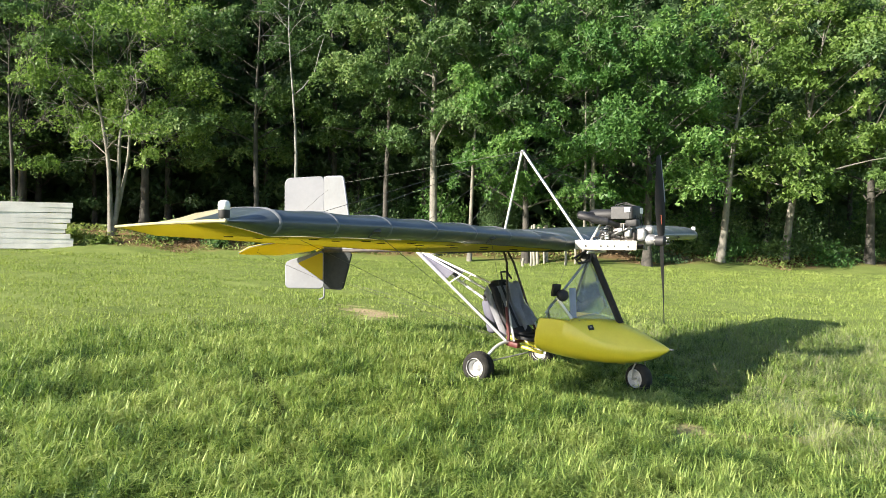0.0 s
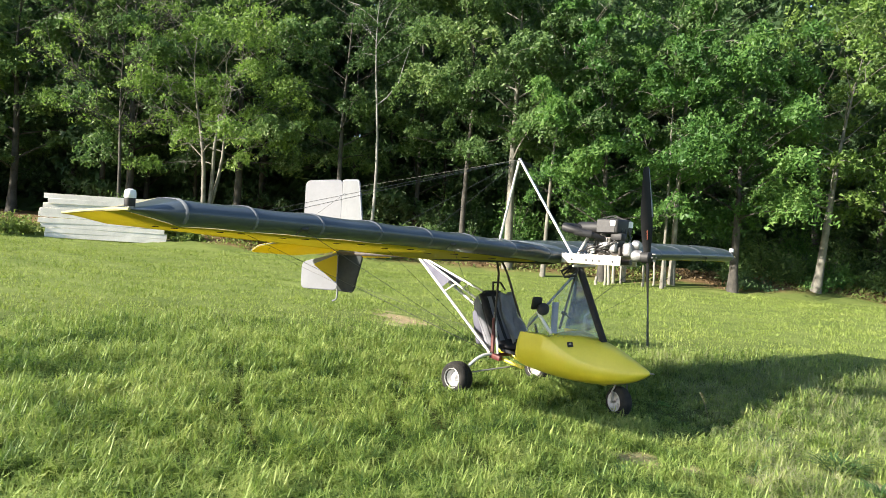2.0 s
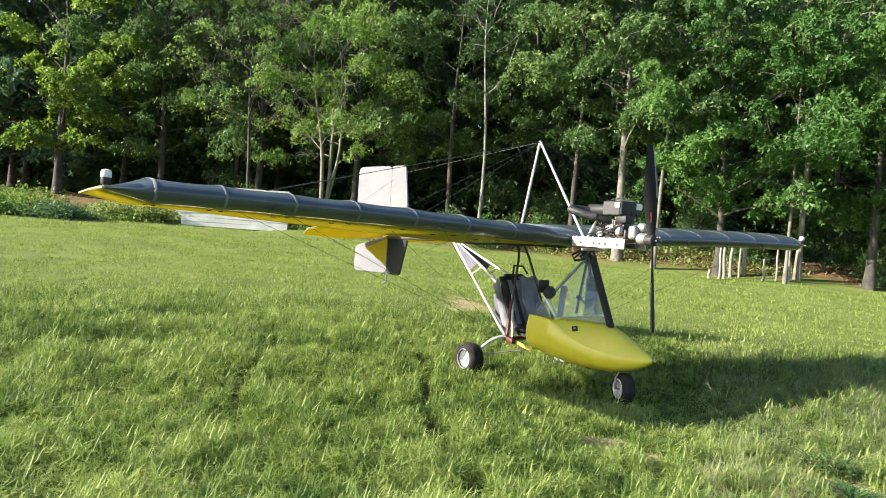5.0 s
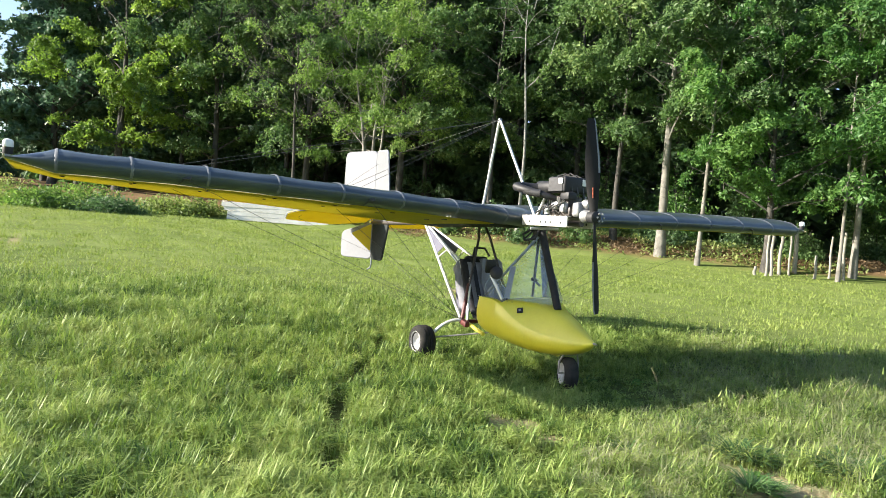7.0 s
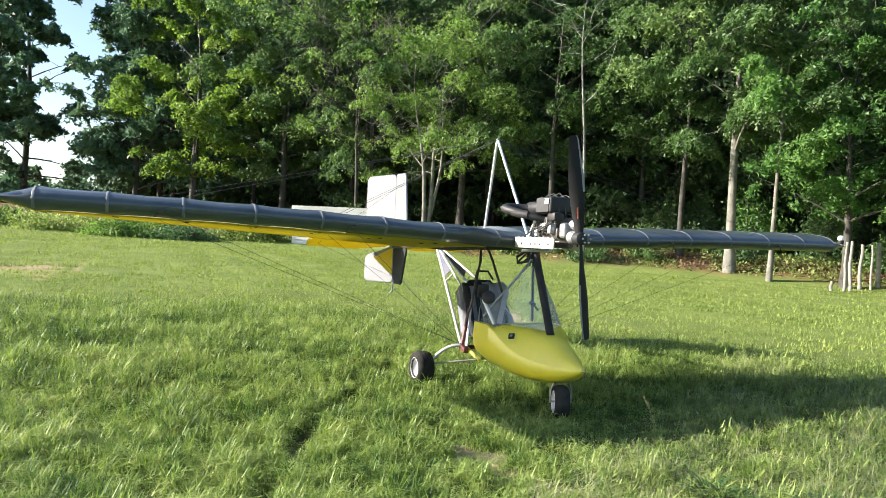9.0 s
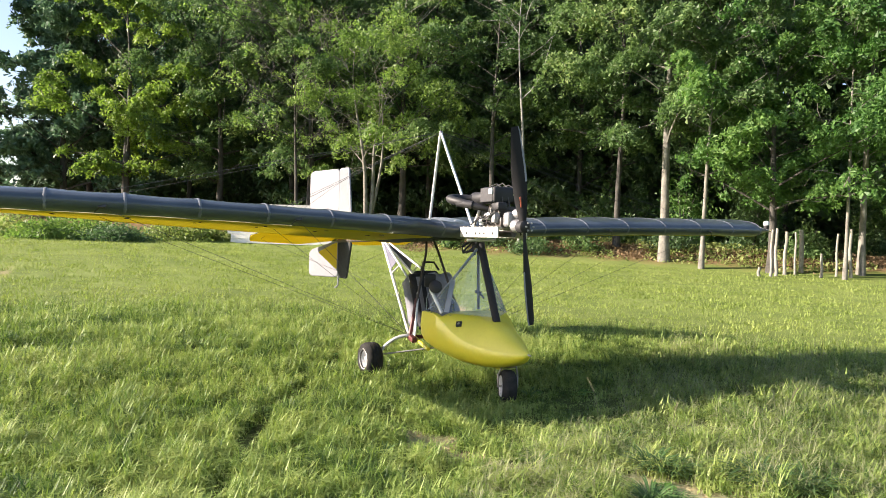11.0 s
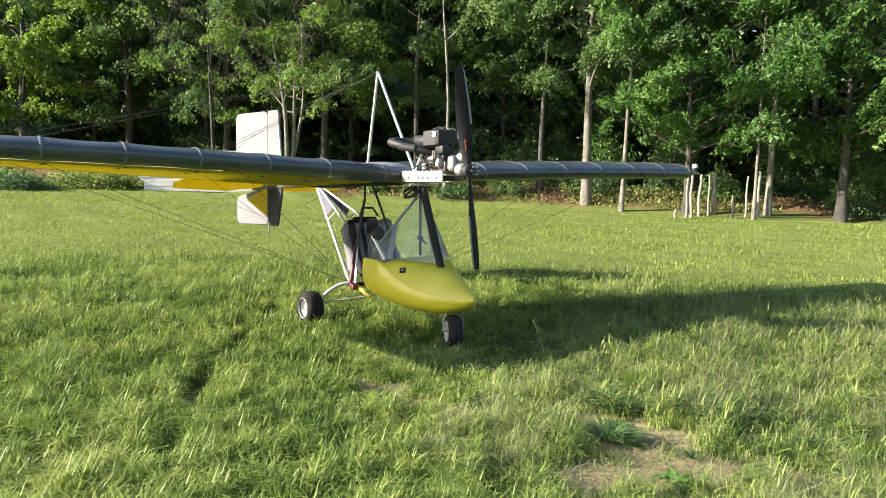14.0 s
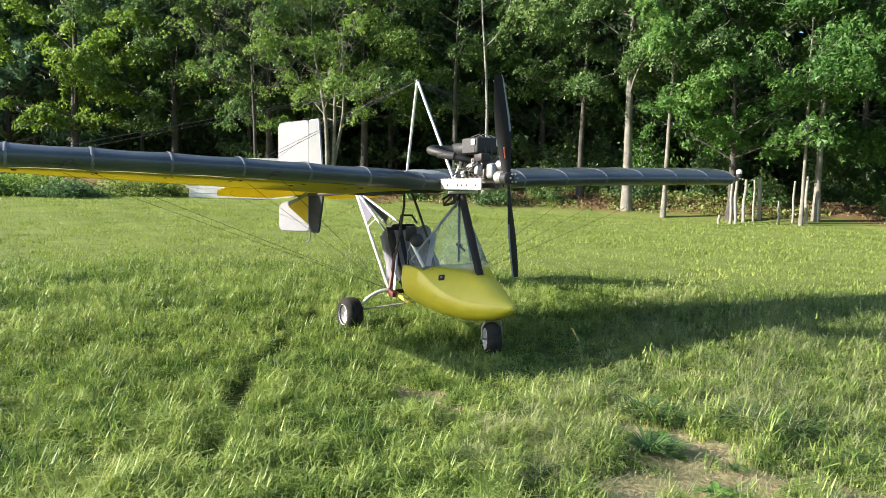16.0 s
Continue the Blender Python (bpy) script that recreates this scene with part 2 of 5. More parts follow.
l_.new(df_.outputs[0], mx2_.inputs[2])
l_.new(mx2_.outputs[0], n_["Material Output"].inputs["Surface"])

# ---- mesh helpers ----


class Shape:
    """Vertices and faces gathered for one part."""

    def __init__(self):
        self.v, self.f = [], []

    def add(self, verts, faces):
        k = len(self.v)
        self.v += [tuple(q) for q in verts]
        self.f += [tuple(i + k for i in f) for f in faces]
        return self

    def tube(self, pts, r, sides=10, caps=True):
        pts = [Vector(q) for q in pts]
        rs = r if isinstance(r, (list, tuple)) else [r] * len(pts)
        verts, faces = [], []
        ref = None
        for i, q in enumerate(pts):
            d = (pts[min(i + 1, len(pts) - 1)] - pts[max(i - 1, 0)]).normalized()
            if ref is None:
                ref = Vector((0, 0, 1)) if abs(d.z) < 0.9 else Vector((1, 0, 0))
            a = d.cross(ref).normalized()
            b = a.cross(d).normalized()
            ref = b
            for k in range(sides):
                w = 2 * math.pi * k / sides
                verts.append(q + (a * math.cos(w) + b * math.sin(w)) * rs[i])
        for i in range(len(pts) - 1):
            for k in range(sides):
                k2 = (k + 1) % sides
                faces.append((i * sides + k, i * sides + k2, (i + 1) * sides + k2, (i + 1) * sides + k))
        if caps:
            faces.append(tuple(range(sides))[::-1])
            faces.append(tuple(range((len(pts) - 1) * sides, len(pts) * sides)))
        return self.add(verts, faces)

    def lathe(self, profile, m, sides=28):
        """profile of (radius, along) turned about the z axis of m; closed profile when ends meet."""
        verts, faces = [], []
        for r, z in profile:
            for k in range(sides):
                w = 2 * math.pi * k / sides
                verts.append(m @ Vector((r * math.cos(w), r * math.sin(w), z)))
        for i in range(len(profile) - 1):
            for k in range(sides):
                k2 = (k + 1) % sides
                faces.append((i * sides + k, i * sides + k2, (i + 1) * sides + k2, (i + 1) * sides + k))
        return self.add(verts, faces)

    def box(self, centre, size, m=None, bevel=0.008, seg=2):
        bm = bmesh.new()
        bmesh.ops.create_cube(bm, size=1.0)
        for q in bm.verts:
            q.co = Vector((q.co.x * size[0], q.co.y * size[1], q.co.z * size[2]))
        if bevel:
            bmesh.ops.bevel(bm, geom=bm.edges[:], offset=min(bevel, min(size) * 0.45), segments=seg, affect="EDGES", profile=0.5)
        t = (m or Matrix.Identity(4))
        verts = [t @ (q.co + Vector(centre)) for q in bm.verts]
        bm.verts.index_update()
        faces = [tuple(q.index for q in f.verts) for f in bm.faces]
        bm.free()
        return self.add(verts, faces)

    def slab(self, outline, thick, m):
        """A plate: an outline in the xy plane of m, thick along its z."""
        k = len(outline)
        verts = [m @ Vector((x, y, -thick / 2)) for x, y in outline] + [m @ Vector((x, y, thick / 2)) for x, y in outline]
        faces = [tuple(range(k))[::-1], tuple(range(k, 2 * k))]
        faces += [(i, (i + 1) % k, k + (i + 1) % k, k + i) for i in range(k)]
        return self.add(verts, faces)

    def grid(self, rows):
        """A sheet through rows of points."""
        k = len(rows[0])
        faces = [(i * k + j, i * k + j + 1, (i + 1) * k + j + 1, (i + 1) * k + j) for i in range(len(rows) - 1) for j in range(k - 1)]
        return self.add([q for r in rows for q in r], faces)


def mesh_object(name, shape, material, smooth=40.0, materials=()):
    me = bpy.data.meshes.new(name)
    me.from_pydata(shape.v, [], shape.f)
    bm = bmesh.new()
    bm.from_mesh(me)
    bmesh.ops.recalc_face_normals(bm, faces=bm.faces[:])
    bm.to_mesh(me)
    bm.free()
    me.materials.append(material)
    if smooth:
        me.shade_smooth()
        me.set_sharp_from_angle(angle=radians(smooth))
    return new(name, me)


def part(name, shape, material, parent, label="", smooth=40.0):
    ob = mesh_object(name, shape, material, smooth)
    ob.parent = parent
    ob.matrix_parent_inverse = parent.matrix_world.inverted() if parent.type != "EMPTY" else Matrix.Identity(4)
    if label:
        tagged(ob, label)
    return ob


def pieces_object(name, verts, n_per, material, parent=None):
    """A mesh of many separate pieces, each of n_per corners, from an array (pieces, n_per, 3)."""
    k = len(verts)
    me = bpy.data.meshes.new(name)
    me.vertices.add(k * n_per)
    me.vertices.foreach_set("co", np.ascontiguousarray(verts, dtype=np.float32).ravel())
    me.loops.add(k * n_per)
    me.loops.foreach_set("vertex_index", np.arange(k * n_per, dtype=np.int32))
    me.polygons.add(k)
    me.polygons.foreach_set("loop_start", np.arange(0, k * n_per, n_per, dtype=np.int32))
    me.update(calc_edges=True)
    me.materials.append(material)
    ob = new(name, me)
    if parent:
        ob.parent = parent
    return ob


def empty(name, x=0, y=0, z=0, rz=0):
    ob = new(name)
    ob.matrix_world = pose(x, y, z, 0, 0, rz)
    return ob


def rounded(pts, radius, seg=4):
    """An outline with its corners rounded off."""
    out = []
    k = len(pts)
    for i in range(k):
        p0, p1, p2 = (Vector((*pts[(i + j) % k], 0)) for j in (-1, 0, 1))
        a = p1 + (p0 - p1).normalized() * radius
        b = p1 + (p2 - p1).normalized() * radius
        for s in range(seg + 1):
            t = s / seg
            q = a * (1 - t) ** 2 + p1 * 2 * t * (1 - t) + b * t * t
            out.append((q.x, q.y))
    return out


# ---- ground ----


def ground_z(x, y):
    """Height of the field: level by the aircraft, rising to the woods, with a low bank under the trees."""
    u = -x - 1.5
    z = 0.033 * (u / 2 + np.sqrt(u * u / 4 + 1.0)) - 0.02
    s = -0.689 * (x + 29) + 0.725 * (y - 6)
    k = np.clip((s + 0.3) / 3.2, 0, 1)
    z = z + 0.75 * k * k * (3 - 2 * k)
    return z


def gz(x, y):
    return float(ground_z(np.float64(x), np.float64(y)))


RNG = np.random.default_rng(7)


def lattice(i, j, seed):
    """A fixed random value, -1 to 1, for each knot of a grid."""
    h = (i.astype(np.int64) * 374761393 + j.astype(np.int64) * 668265263 + int(seed * 1000) * 362437) & 0x7FFFFFFF
    h = ((h ^ (h >> 13)) * 1274126177) & 0x7FFFFFFF
    h = h ^ (h >> 16)
    return (h & 0xFFFF) / 32767.5 - 1.0


def soft_noise(x, y, scale, seed=0.0):
    """Smooth random hills and hollows, -1 to 1, that do not repeat."""
    u, v = x * scale * 0.45 + y * scale * 0.12 + seed * 7.3, y * scale * 0.45 - x * scale * 0.12 - seed * 3.1
    i, j = np.floor(u), np.floor(v)
    a, b = u - i, v - j
    a, b = a * a * (3 - 2 * a), b * b * (3 - 2 * b)
    low = lattice(i, j, seed) * (1 - a) + lattice(i + 1, j, seed) * a
    high = lattice(i, j + 1, seed) * (1 - a) + lattice(i + 1, j + 1, seed) * a
    return (low * (1 - b) + high * b) * 1.25


# worn earth in the grass: centre, half length, half width, heading
BARE = [(2.12, -0.18, 0.48, 0.25, 35), (2.52, -0.14, 0.30, 0.14, 30), (2.42, -0.72, 0.48, 0.21, 55), (2.20, -0.52, 0.30, 0.15, 20), (1.84, -0.30, 0.25, 0.14, 30), (2.95, -0.05, 0.18, 0.09, 30), (1.30, -0.93, 0.40, 0.12, 25), (0.63, -1.15, 0.30, 0.14, 20), (2.30, -1.00, 0.28, 0.14, 60),
        (-6.4, 2.6, 0.9, 0.30, 150), (-5.7, 2.4, 0.4, 0.2, 30), (-12.6, -4.5, 2.6, 0.28, 85), (-13.1, -5.6, 1.8, 0.22, 95), (-11.4, -5.25, 0.35, 0.12, 80)]
# wheel ruts: from, to, half width
RUTS = [((-3.0, -0.5), (1.15, -2.63), 0.065), ((-4.2, -1.75), (-0.5, -3.4), 0.045)]


def bare_field(x, y):
    """1 where the earth is worn bare, 0 in full grass."""
    k = np.zeros_like(x)
    for cx, cy, a, b, h in BARE:
        c, s = math.cos(radians(h)), math.sin(radians(h))
        u, w = (x - cx) * c + (y - cy) * s, -(x - cx) * s + (y - cy) * c
        d = np.sqrt((u / a) ** 2 + (w / b) ** 2) + 0.5 * soft_noise(x, y, 6.0, cx) + 0.55 * soft_noise(x, y, 17.0, cy)
        k = np.maximum(k, np.clip((1.2 - d) * 1.5, 0, 1))
    return k


def rut_field(x, y):
    k = np.zeros_like(x)
    for (ax, ay), (bx, by), wd in RUTS:
        dx, dy = bx - ax, by - ay
        ln = math.hypot(dx, dy)
        t = np.clip(((x - ax) * dx + (y - ay) * dy) / ln**2, 0, 1)
        bend = 0.08 * np.sin(t * 7)
        d = np.abs((-(x - ax) * dy + (y - ay) * dx) / ln - bend)
        e = np.abs(((x - ax) * dx + (y - ay) * dy) / ln**2 - t) * ln
        k = np.maximum(k, np.clip(1.3 - np.hypot(d, e) / wd, 0, 1) * (0.65 + 0.35 * np.sin(t * 23 + ax)))
    return np.clip(k, 0, 1)


def make_ground():
    """One sheet, fine by the aircraft, coarse to the horizon."""
    def axis(lo, hi, flo, fhi, fine):
        a = list(np.arange(flo, fhi + 1e-6, fine))
        st = fine
        q = fhi
        while q < hi:
            st *= 1.22
            q += st
            a.append(q)
        st = fine
        q = flo
        while q > lo:
            st *= 1.22
            q -= st
            a.insert(0, q)
        return np.array(a)
    xs, ys = axis(-1500, 1500, -4, 5.2, 0.07), axis(-1500, 1500, -6.0, 4.5, 0.07)
    X, Y = np.meshgrid(xs, ys, indexing="ij")
    far = np.clip((np.hypot(X, Y) - 80) / 200, 0, 1)
    Z = np.where(X < -80, ground_z(np.full_like(X, -80.0), np.clip(Y, -60, 80)), ground_z(X, np.clip(Y, -60, 90)))
    Z = Z * (1 - far) + 3.0 * far
    B, R = bare_field(X, Y), rut_field(X, Y)
    Z = Z + 0.012 * soft_noise(X, Y, 3.1, 0.4) + 0.008 * soft_noise(X, Y, 11.0, 1.4) - 0.02 * B - 0.07 * R
    V = np.stack([X, Y, Z], -1).reshape(-1, 3)
    nx, ny = X.shape
    i = np.arange(nx * ny).reshape(nx, ny)
    F = np.stack([i[:-1, :-1], i[1:, :-1], i[1:, 1:], i[:-1, 1:]], -1).reshape(-1, 4)
    me = bpy.data.meshes.new("ground")
    me.vertices.add(len(V))
    me.vertices.foreach_set("co", V.astype(np.float32).ravel())
    me.loops.add(F.size)
    me.loops.foreach_set("vertex_index", F.astype(np.int32).ravel())
    me.polygons.add(len(F))
    me.polygons.foreach_set("loop_start", np.arange(0, F.size, 4, dtype=np.int32))
    me.update(calc_edges=True)
    me.shade_smooth()
    at = me.attributes.new("bare", "FLOAT", "POINT")
    at.data.foreach_set("value", np.clip(B + 0.2 * R, 0, 1).astype(np.float32).ravel())
    # 0 near, 1 far: where the ground colour is lightened like sunlit blades
    closed = np.clip((np.hypot(X - 2.0, Y + 2.5) - 5.0) / 7.0, 0, 1)
    at = me.attributes.new("closed", "FLOAT", "POINT")
    at.data.foreach_set("value", closed.astype(np.float32).ravel())
    m, n, l, p = nodes_of("field_soil")
    g = n.new("ShaderNodeNewGeometry")
    n1 = n.new("ShaderNodeTexNoise")
    n1.inputs["Scale"].default_value = 0.9
    n1.inputs["Detail"].default_value = 8
    n2 = n.new("ShaderNodeTexNoise")
    n2.inputs["Scale"].default_value = 34
    n2.inputs["Detail"].default_value = 6
    for q in (n1, n2):
        l.new(g.outputs["Position"], q.inputs["Vector"])
    turf = n.new("ShaderNodeValToRGB")
    e = turf.color_ramp.elements
    e[0].position, e[0].color = 0.30, (0.035, 0.050, 0.014, 1)
    e[1].position, e[1].color = 0.72, (0.125, 0.16, 0.045, 1)
    add = n.new("ShaderNodeMath")
    add.operation = "MULTIPLY_ADD"
    add.inputs[1].default_value = 0.45
    l.new(n2.outputs["Fac"], add.inputs[0])
    sc = n.new("ShaderNodeMath")
    sc.operation = "MULTIPLY"
    sc.inputs[1].default_value = 0.55
    l.new(n1.outputs["Fac"], sc.inputs[0])
    l.new(sc.outputs[0], add.inputs[2])
    l.new(add.outputs[0], turf.inputs[0])
    soil = n.new("ShaderNodeValToRGB")
    e = soil.color_ramp.elements
    e[0].position, e[0].color = 0.35, (0.24, 0.18, 0.10, 1)
    e[1].position, e[1].color = 0.68, (0.56, 0.47, 0.29, 1)
    l.new(add.outputs[0], soil.inputs[0])
    litter = n.new("ShaderNodeValToRGB")
    e = litter.color_ramp.elements
    e[0].position, e[0].color = 0.33, (0.06, 0.038, 0.018, 1)
    e[1].position, e[1].color = 0.66, (0.27, 0.185, 0.095, 1)
    l.new(add.outputs[0], litter.inputs[0])
    # far turf colour, brightened to stand in for sun on upright blades
    lit_sward = n.new("ShaderNodeValToRGB")
    e = lit_sward.color_ramp.elements
    e[0].position, e[0].color = 0.30, (0.094, 0.135, 0.033, 1)
    e[1].position, e[1].color = 0.72, (0.225, 0.275, 0.078, 1)
    l.new(add.outputs[0], lit_sward.inputs[0])
    cl = n.new("ShaderNodeAttribute")
    cl.attribute_name = "closed"
    green = n.new("ShaderNodeMix")
    green.data_type = "RGBA"
    l.new(cl.outputs["Fac"], green.inputs["Factor"])
    l.new(turf.outputs[0], green.inputs["A"])
    l.new(lit_sward.outputs[0], green.inputs["B"])
    atn = n.new("ShaderNodeAttribute")
    atn.attribute_name = "bare"
    mb = n.new("ShaderNodeMix")
    mb.data_type = "RGBA"
    l.new(atn.outputs["Fac"], mb.inputs["Factor"])
    l.new(green.outputs["Result"], mb.inputs["A"])
    l.new(soil.outputs[0], mb.inputs["B"])
    # leaf litter beyond the edge of the wood
    dot = n.new("ShaderNodeVectorMath")
    dot.operation = "DOT_PRODUCT"
    dot.inputs[1].default_value = (-0.689, 0.725, 0)
    l.new(g.outputs["Position"], dot.inputs[0])
    wob = n.new("ShaderNodeMath")
    wob.operation = "MULTIPLY_ADD"
    wob.inputs[1].default_value = 2.4
    l.new(n1.outputs["Fac"], wob.inputs[0])
    l.new(dot.outputs["Value"], wob.inputs[2])
    mr = n.new("ShaderNodeMapRange")
    mr.inputs["From Min"].default_value = 25.3
    mr.inputs["From Max"].default_value = 26.4
    l.new(wob.outputs[0], mr.inputs["Value"])
    ml = n.new("ShaderNodeMix")
    ml.data_type = "RGBA"
    l.new(mr.outputs[0], ml.inputs["Factor"])
    l.new(mb.outputs["Result"], ml.inputs["A"])
    l.new(litter.outputs[0], ml.inputs["B"])
    l.new(ml.outputs["Result"], p.inputs["Base Color"])
    p.inputs["Roughness"].default_value = 0.95
    p.inputs["Specular IOR Level"].default_value = 0.08
    bu = n.new("ShaderNodeBump")
    bu.inputs["Strength"].default_value = 0.9
    bu.inputs["Distance"].default_value = 0.03
    l.new(add.outputs[0], bu.inputs["Height"])
    l.new(bu.outputs[0], p.inputs["Normal"])
    me.materials.append(m)
    return tagged(new("ground", me), "mown field of soil and turf with worn bare patches", "ground", kind="structure")


make_ground()


# ---- trees ----


def leaf_pieces(centres, size, rng, up=0.5, aspect=0.55, facing=None):
    """Pointed three-cornered leaves at the centres, mostly facing up and out."""
    k = len(centres)
    nrm = rng.normal(size=(k, 3)) * 0.75 + (np.array([0, 0, up]) if facing is None else facing)
    nrm /= np.linalg.norm(nrm, axis=1, keepdims=True)
    t = rng.normal(size=(k, 3))
    t -= nrm * np.sum(t * nrm, axis=1, keepdims=True)
    t /= np.linalg.norm(t, axis=1, keepdims=True)
    b = np.cross(nrm, t)
    s = (size * rng.uniform(0.65, 1.35, size=(k, 1)))
    droop = nrm * s * 0.18
    return np.stack([centres - t * s * 0.5 - b * s * aspect * 0.5, centres - t * s * 0.4 + b * s * aspect * 0.5, centres + t * s * 0.6 - droop * 2], axis=1)


def make_tree(name, x, y, height, spread, base, leaves, leaf, seed, bark, foliage, girth=0.16, lean=(0, 0), stems=1, clump=0.75, limbs=16, flat=0.5, label="", category="tree", wobble=1.0, twigs=0, conifer=False, fill=0.26, fork=False):
    rng = np.random.default_rng(seed)
    top = empty(name, x, y, gz(x, y) - 0.05)
    wood = Shape()
    centres, share = [], []
    for st in range(stems):
        az0 = rng.uniform(0, 6.28)
        tilt = 0.0 if stems == 1 else rng.uniform(0.08, 0.26)
        lx, ly = lean[0] + tilt * math.cos(az0 + st * 2.1), lean[1] + tilt * math.sin(az0 + st * 2.1)
        hh = height * (1 if stems == 1 else rng.uniform(0.7, 1.0))
        g0 = girth * (1 if stems == 1 else rng.uniform(0.5, 0.8))
        pts, rad = [], []
        ph = rng.uniform(0, 6.28, 4)
        for i in range(11):
            f = i / 10
            z = hh * f
            wv = 0.012 * height * f * wobble
            curve = f ** 1.0 if stems == 1 else f ** 0.8
            pts.append((lx * hh * curve + wv * math.sin(5 * f + ph[0]), ly * hh * curve + wv * math.sin(6 * f + ph[1]), z))
            rad.append(g0 * (1 - 0.85 * f) * (1.0 if conifer else 1 - 1.1 * max(0.0, f - 0.45)) * (1.0 + 0.4 * max(0, 0.06 - f) / 0.06))
        wood.tube(pts, rad, 9)
        shares = rng.uniform(0.05, 1.0, max(4, limbs // stems)) ** 1.3
        for j in range(max(4, limbs // stems)):
            f = base / hh + (0.97 - base / hh) * (j + rng.uniform(0, 0.9)) / max(4, limbs // stems)
            f = min(f, 0.97)
            i0 = int(f * 10)
            w = f * 10 - i0
            o = np.array(pts[i0]) * (1 - w) + np.array(pts[min(i0 + 1, 10)]) * w
            az = j * 2.4 + rng.uniform(-0.5, 0.5) + az0
            if conifer:
                ln = spread * (1.05 - 0.55 * max(0, (f - 0.35)) / 0.65) * rng.uniform(0.4, 1.15)
                rise = rng.uniform(0.0, 1.1)
            else:
                up = (f - base / hh) / (1.0 - base / hh)
                ln = spread * (0.55 + 0.6 * math.sin(math.pi * min(1.0, 0.1 + 0.85 * up)) ** 0.8) * rng.uniform(0.5, 1.15)
                rise = rng.uniform(0.15, 0.7) + 0.7 * up
            d = np.array([math.cos(az), math.sin(az), rise])
            side = np.array([-math.sin(az), math.cos(az), 0])
            bend = rng.uniform(-0.35, 0.35)
            lp = [o + d * ln * q + side * bend * ln * q * q + np.array([0, 0, -0.18 * ln * q * q]) for q in (0, 0.25, 0.5, 0.75, 1.0)]
            r0 = max(0.016, g0 * (1 - 0.85 * f) * 0.32)
            wood.tube(lp, [r0, r0 * 0.8, r0 * 0.6, r0 * 0.4, r0 * 0.18], 4)
            for q in (0.35, 0.55, 0.75, 0.9, 1.0):
                c = o + d * ln * q + side * bend * ln * q * q + np.array([0, 0, -0.18 * ln * q * q])
                for s in range(2):
                    last = q == 1.0 and s == 0
                    e = c + rng.normal(size=3) * np.array([0.28, 0.28, 0.16]) * ln * 0.6
                    if rng.uniform() < 0.4:
                        wood.tube([c, (c + e) / 2 + rng.normal(size=3) * 0.05, e], [r0 * 0.35, r0 * 0.25, 0.006], 4, False)
                    if last or rng.uniform() < fill:
                        centres.append(e)
                        share.append(0.35 + 0.65 * shares[j])
            for s in range(twigs):
                c = o + d * ln * rng.uniform(0.3, 1.0)
                v = np.array([math.cos(az), math.sin(az), 0.5]) + rng.normal(size=3) * 0.6
                tw = [c]
                for k in range(5):
                    v = v + rng.normal(size=3) * 0.45
                    tw.append(tw[-1] + v / np.linalg.norm(v) * rng.uniform(0.16, 0.34))
                wood.tube(tw, [0.017, 0.015, 0.013, 0.011, 0.009, 0.006], 4, False)
    if fork:
        o, r0 = Vector(pts[5]), rad[5]
        side_limb = [o, o + Vector((0.35, 0.25, 0.35)), o + Vector((0.75, 0.55, 1.0)), o + Vector((0.85, 0.7, 1.8)), o + Vector((1.1, 0.8, 2.6))]
        wood.tube(side_limb, [r0 * 0.7, r0 * 0.6, r0 * 0.5, r0 * 0.35, r0 * 0.12], 7)
    part("trunk", wood, bark, top, smooth=60)
    if leaves and centres:
        centres = np.array(centres)
        keep = centres[:, 2] > base * 0.8
        if keep.any():
            centres, share = centres[keep], np.array(share)[keep]
        # every clump is a ragged sloping dome of leaves with a hanging rim
        nc = len(centres)
        size = clump * (0.45 + 0.85 * rng.uniform(0, 1, nc) ** 1.5) * (0.6 + 0.5 * np.array(share))
        wgt = size ** 2 * rng.uniform(0.55, 1.0, nc)
        pick = rng.choice(nc, size=leaves, p=wgt / wgt.sum())
        ph, long_way = rng.uniform(0, 6.28, (nc, 3)), rng.uniform(0, 6.28, nc)
        tip = rng.normal(size=(nc, 2)) * 0.28
        u = np.sqrt(rng.uniform(0.0, 1.0, leaves))
        ang = rng.uniform(0, 6.2832, leaves)
        ragged = 1 + 0.30 * np.sin(3 * ang + ph[pick, 0]) + 0.22 * np.sin(5 * ang + ph[pick, 1]) + 0.15 * np.sin(9 * ang + ph[pick, 2])
        stretch = 1 + 0.35 * np.cos(2 * (ang - long_way[pick]))
        rr = size[pick] * u * ragged * stretch
        dx, dy = rr * np.cos(ang), rr * np.sin(ang)
        dz = size[pick] * (flat * (1 - u * u) - 0.28 * u * u) + dx * tip[pick, 0] + dy * tip[pick, 1] + rng.normal(size=leaves) * 0.13 * size[pick]
        d = np.stack([dx, dy, dz], 1)
        out = np.stack([np.cos(ang) * u * 0.8, np.sin(ang) * u * 0.8, 0.75 - 0.35 * u], 1)
        q = leaf_pieces(centres[pick] + d, leaf, rng, facing=out)
        pieces_object("crown", q, 3, foliage, top)
    tagged(top, label, category)
    return top

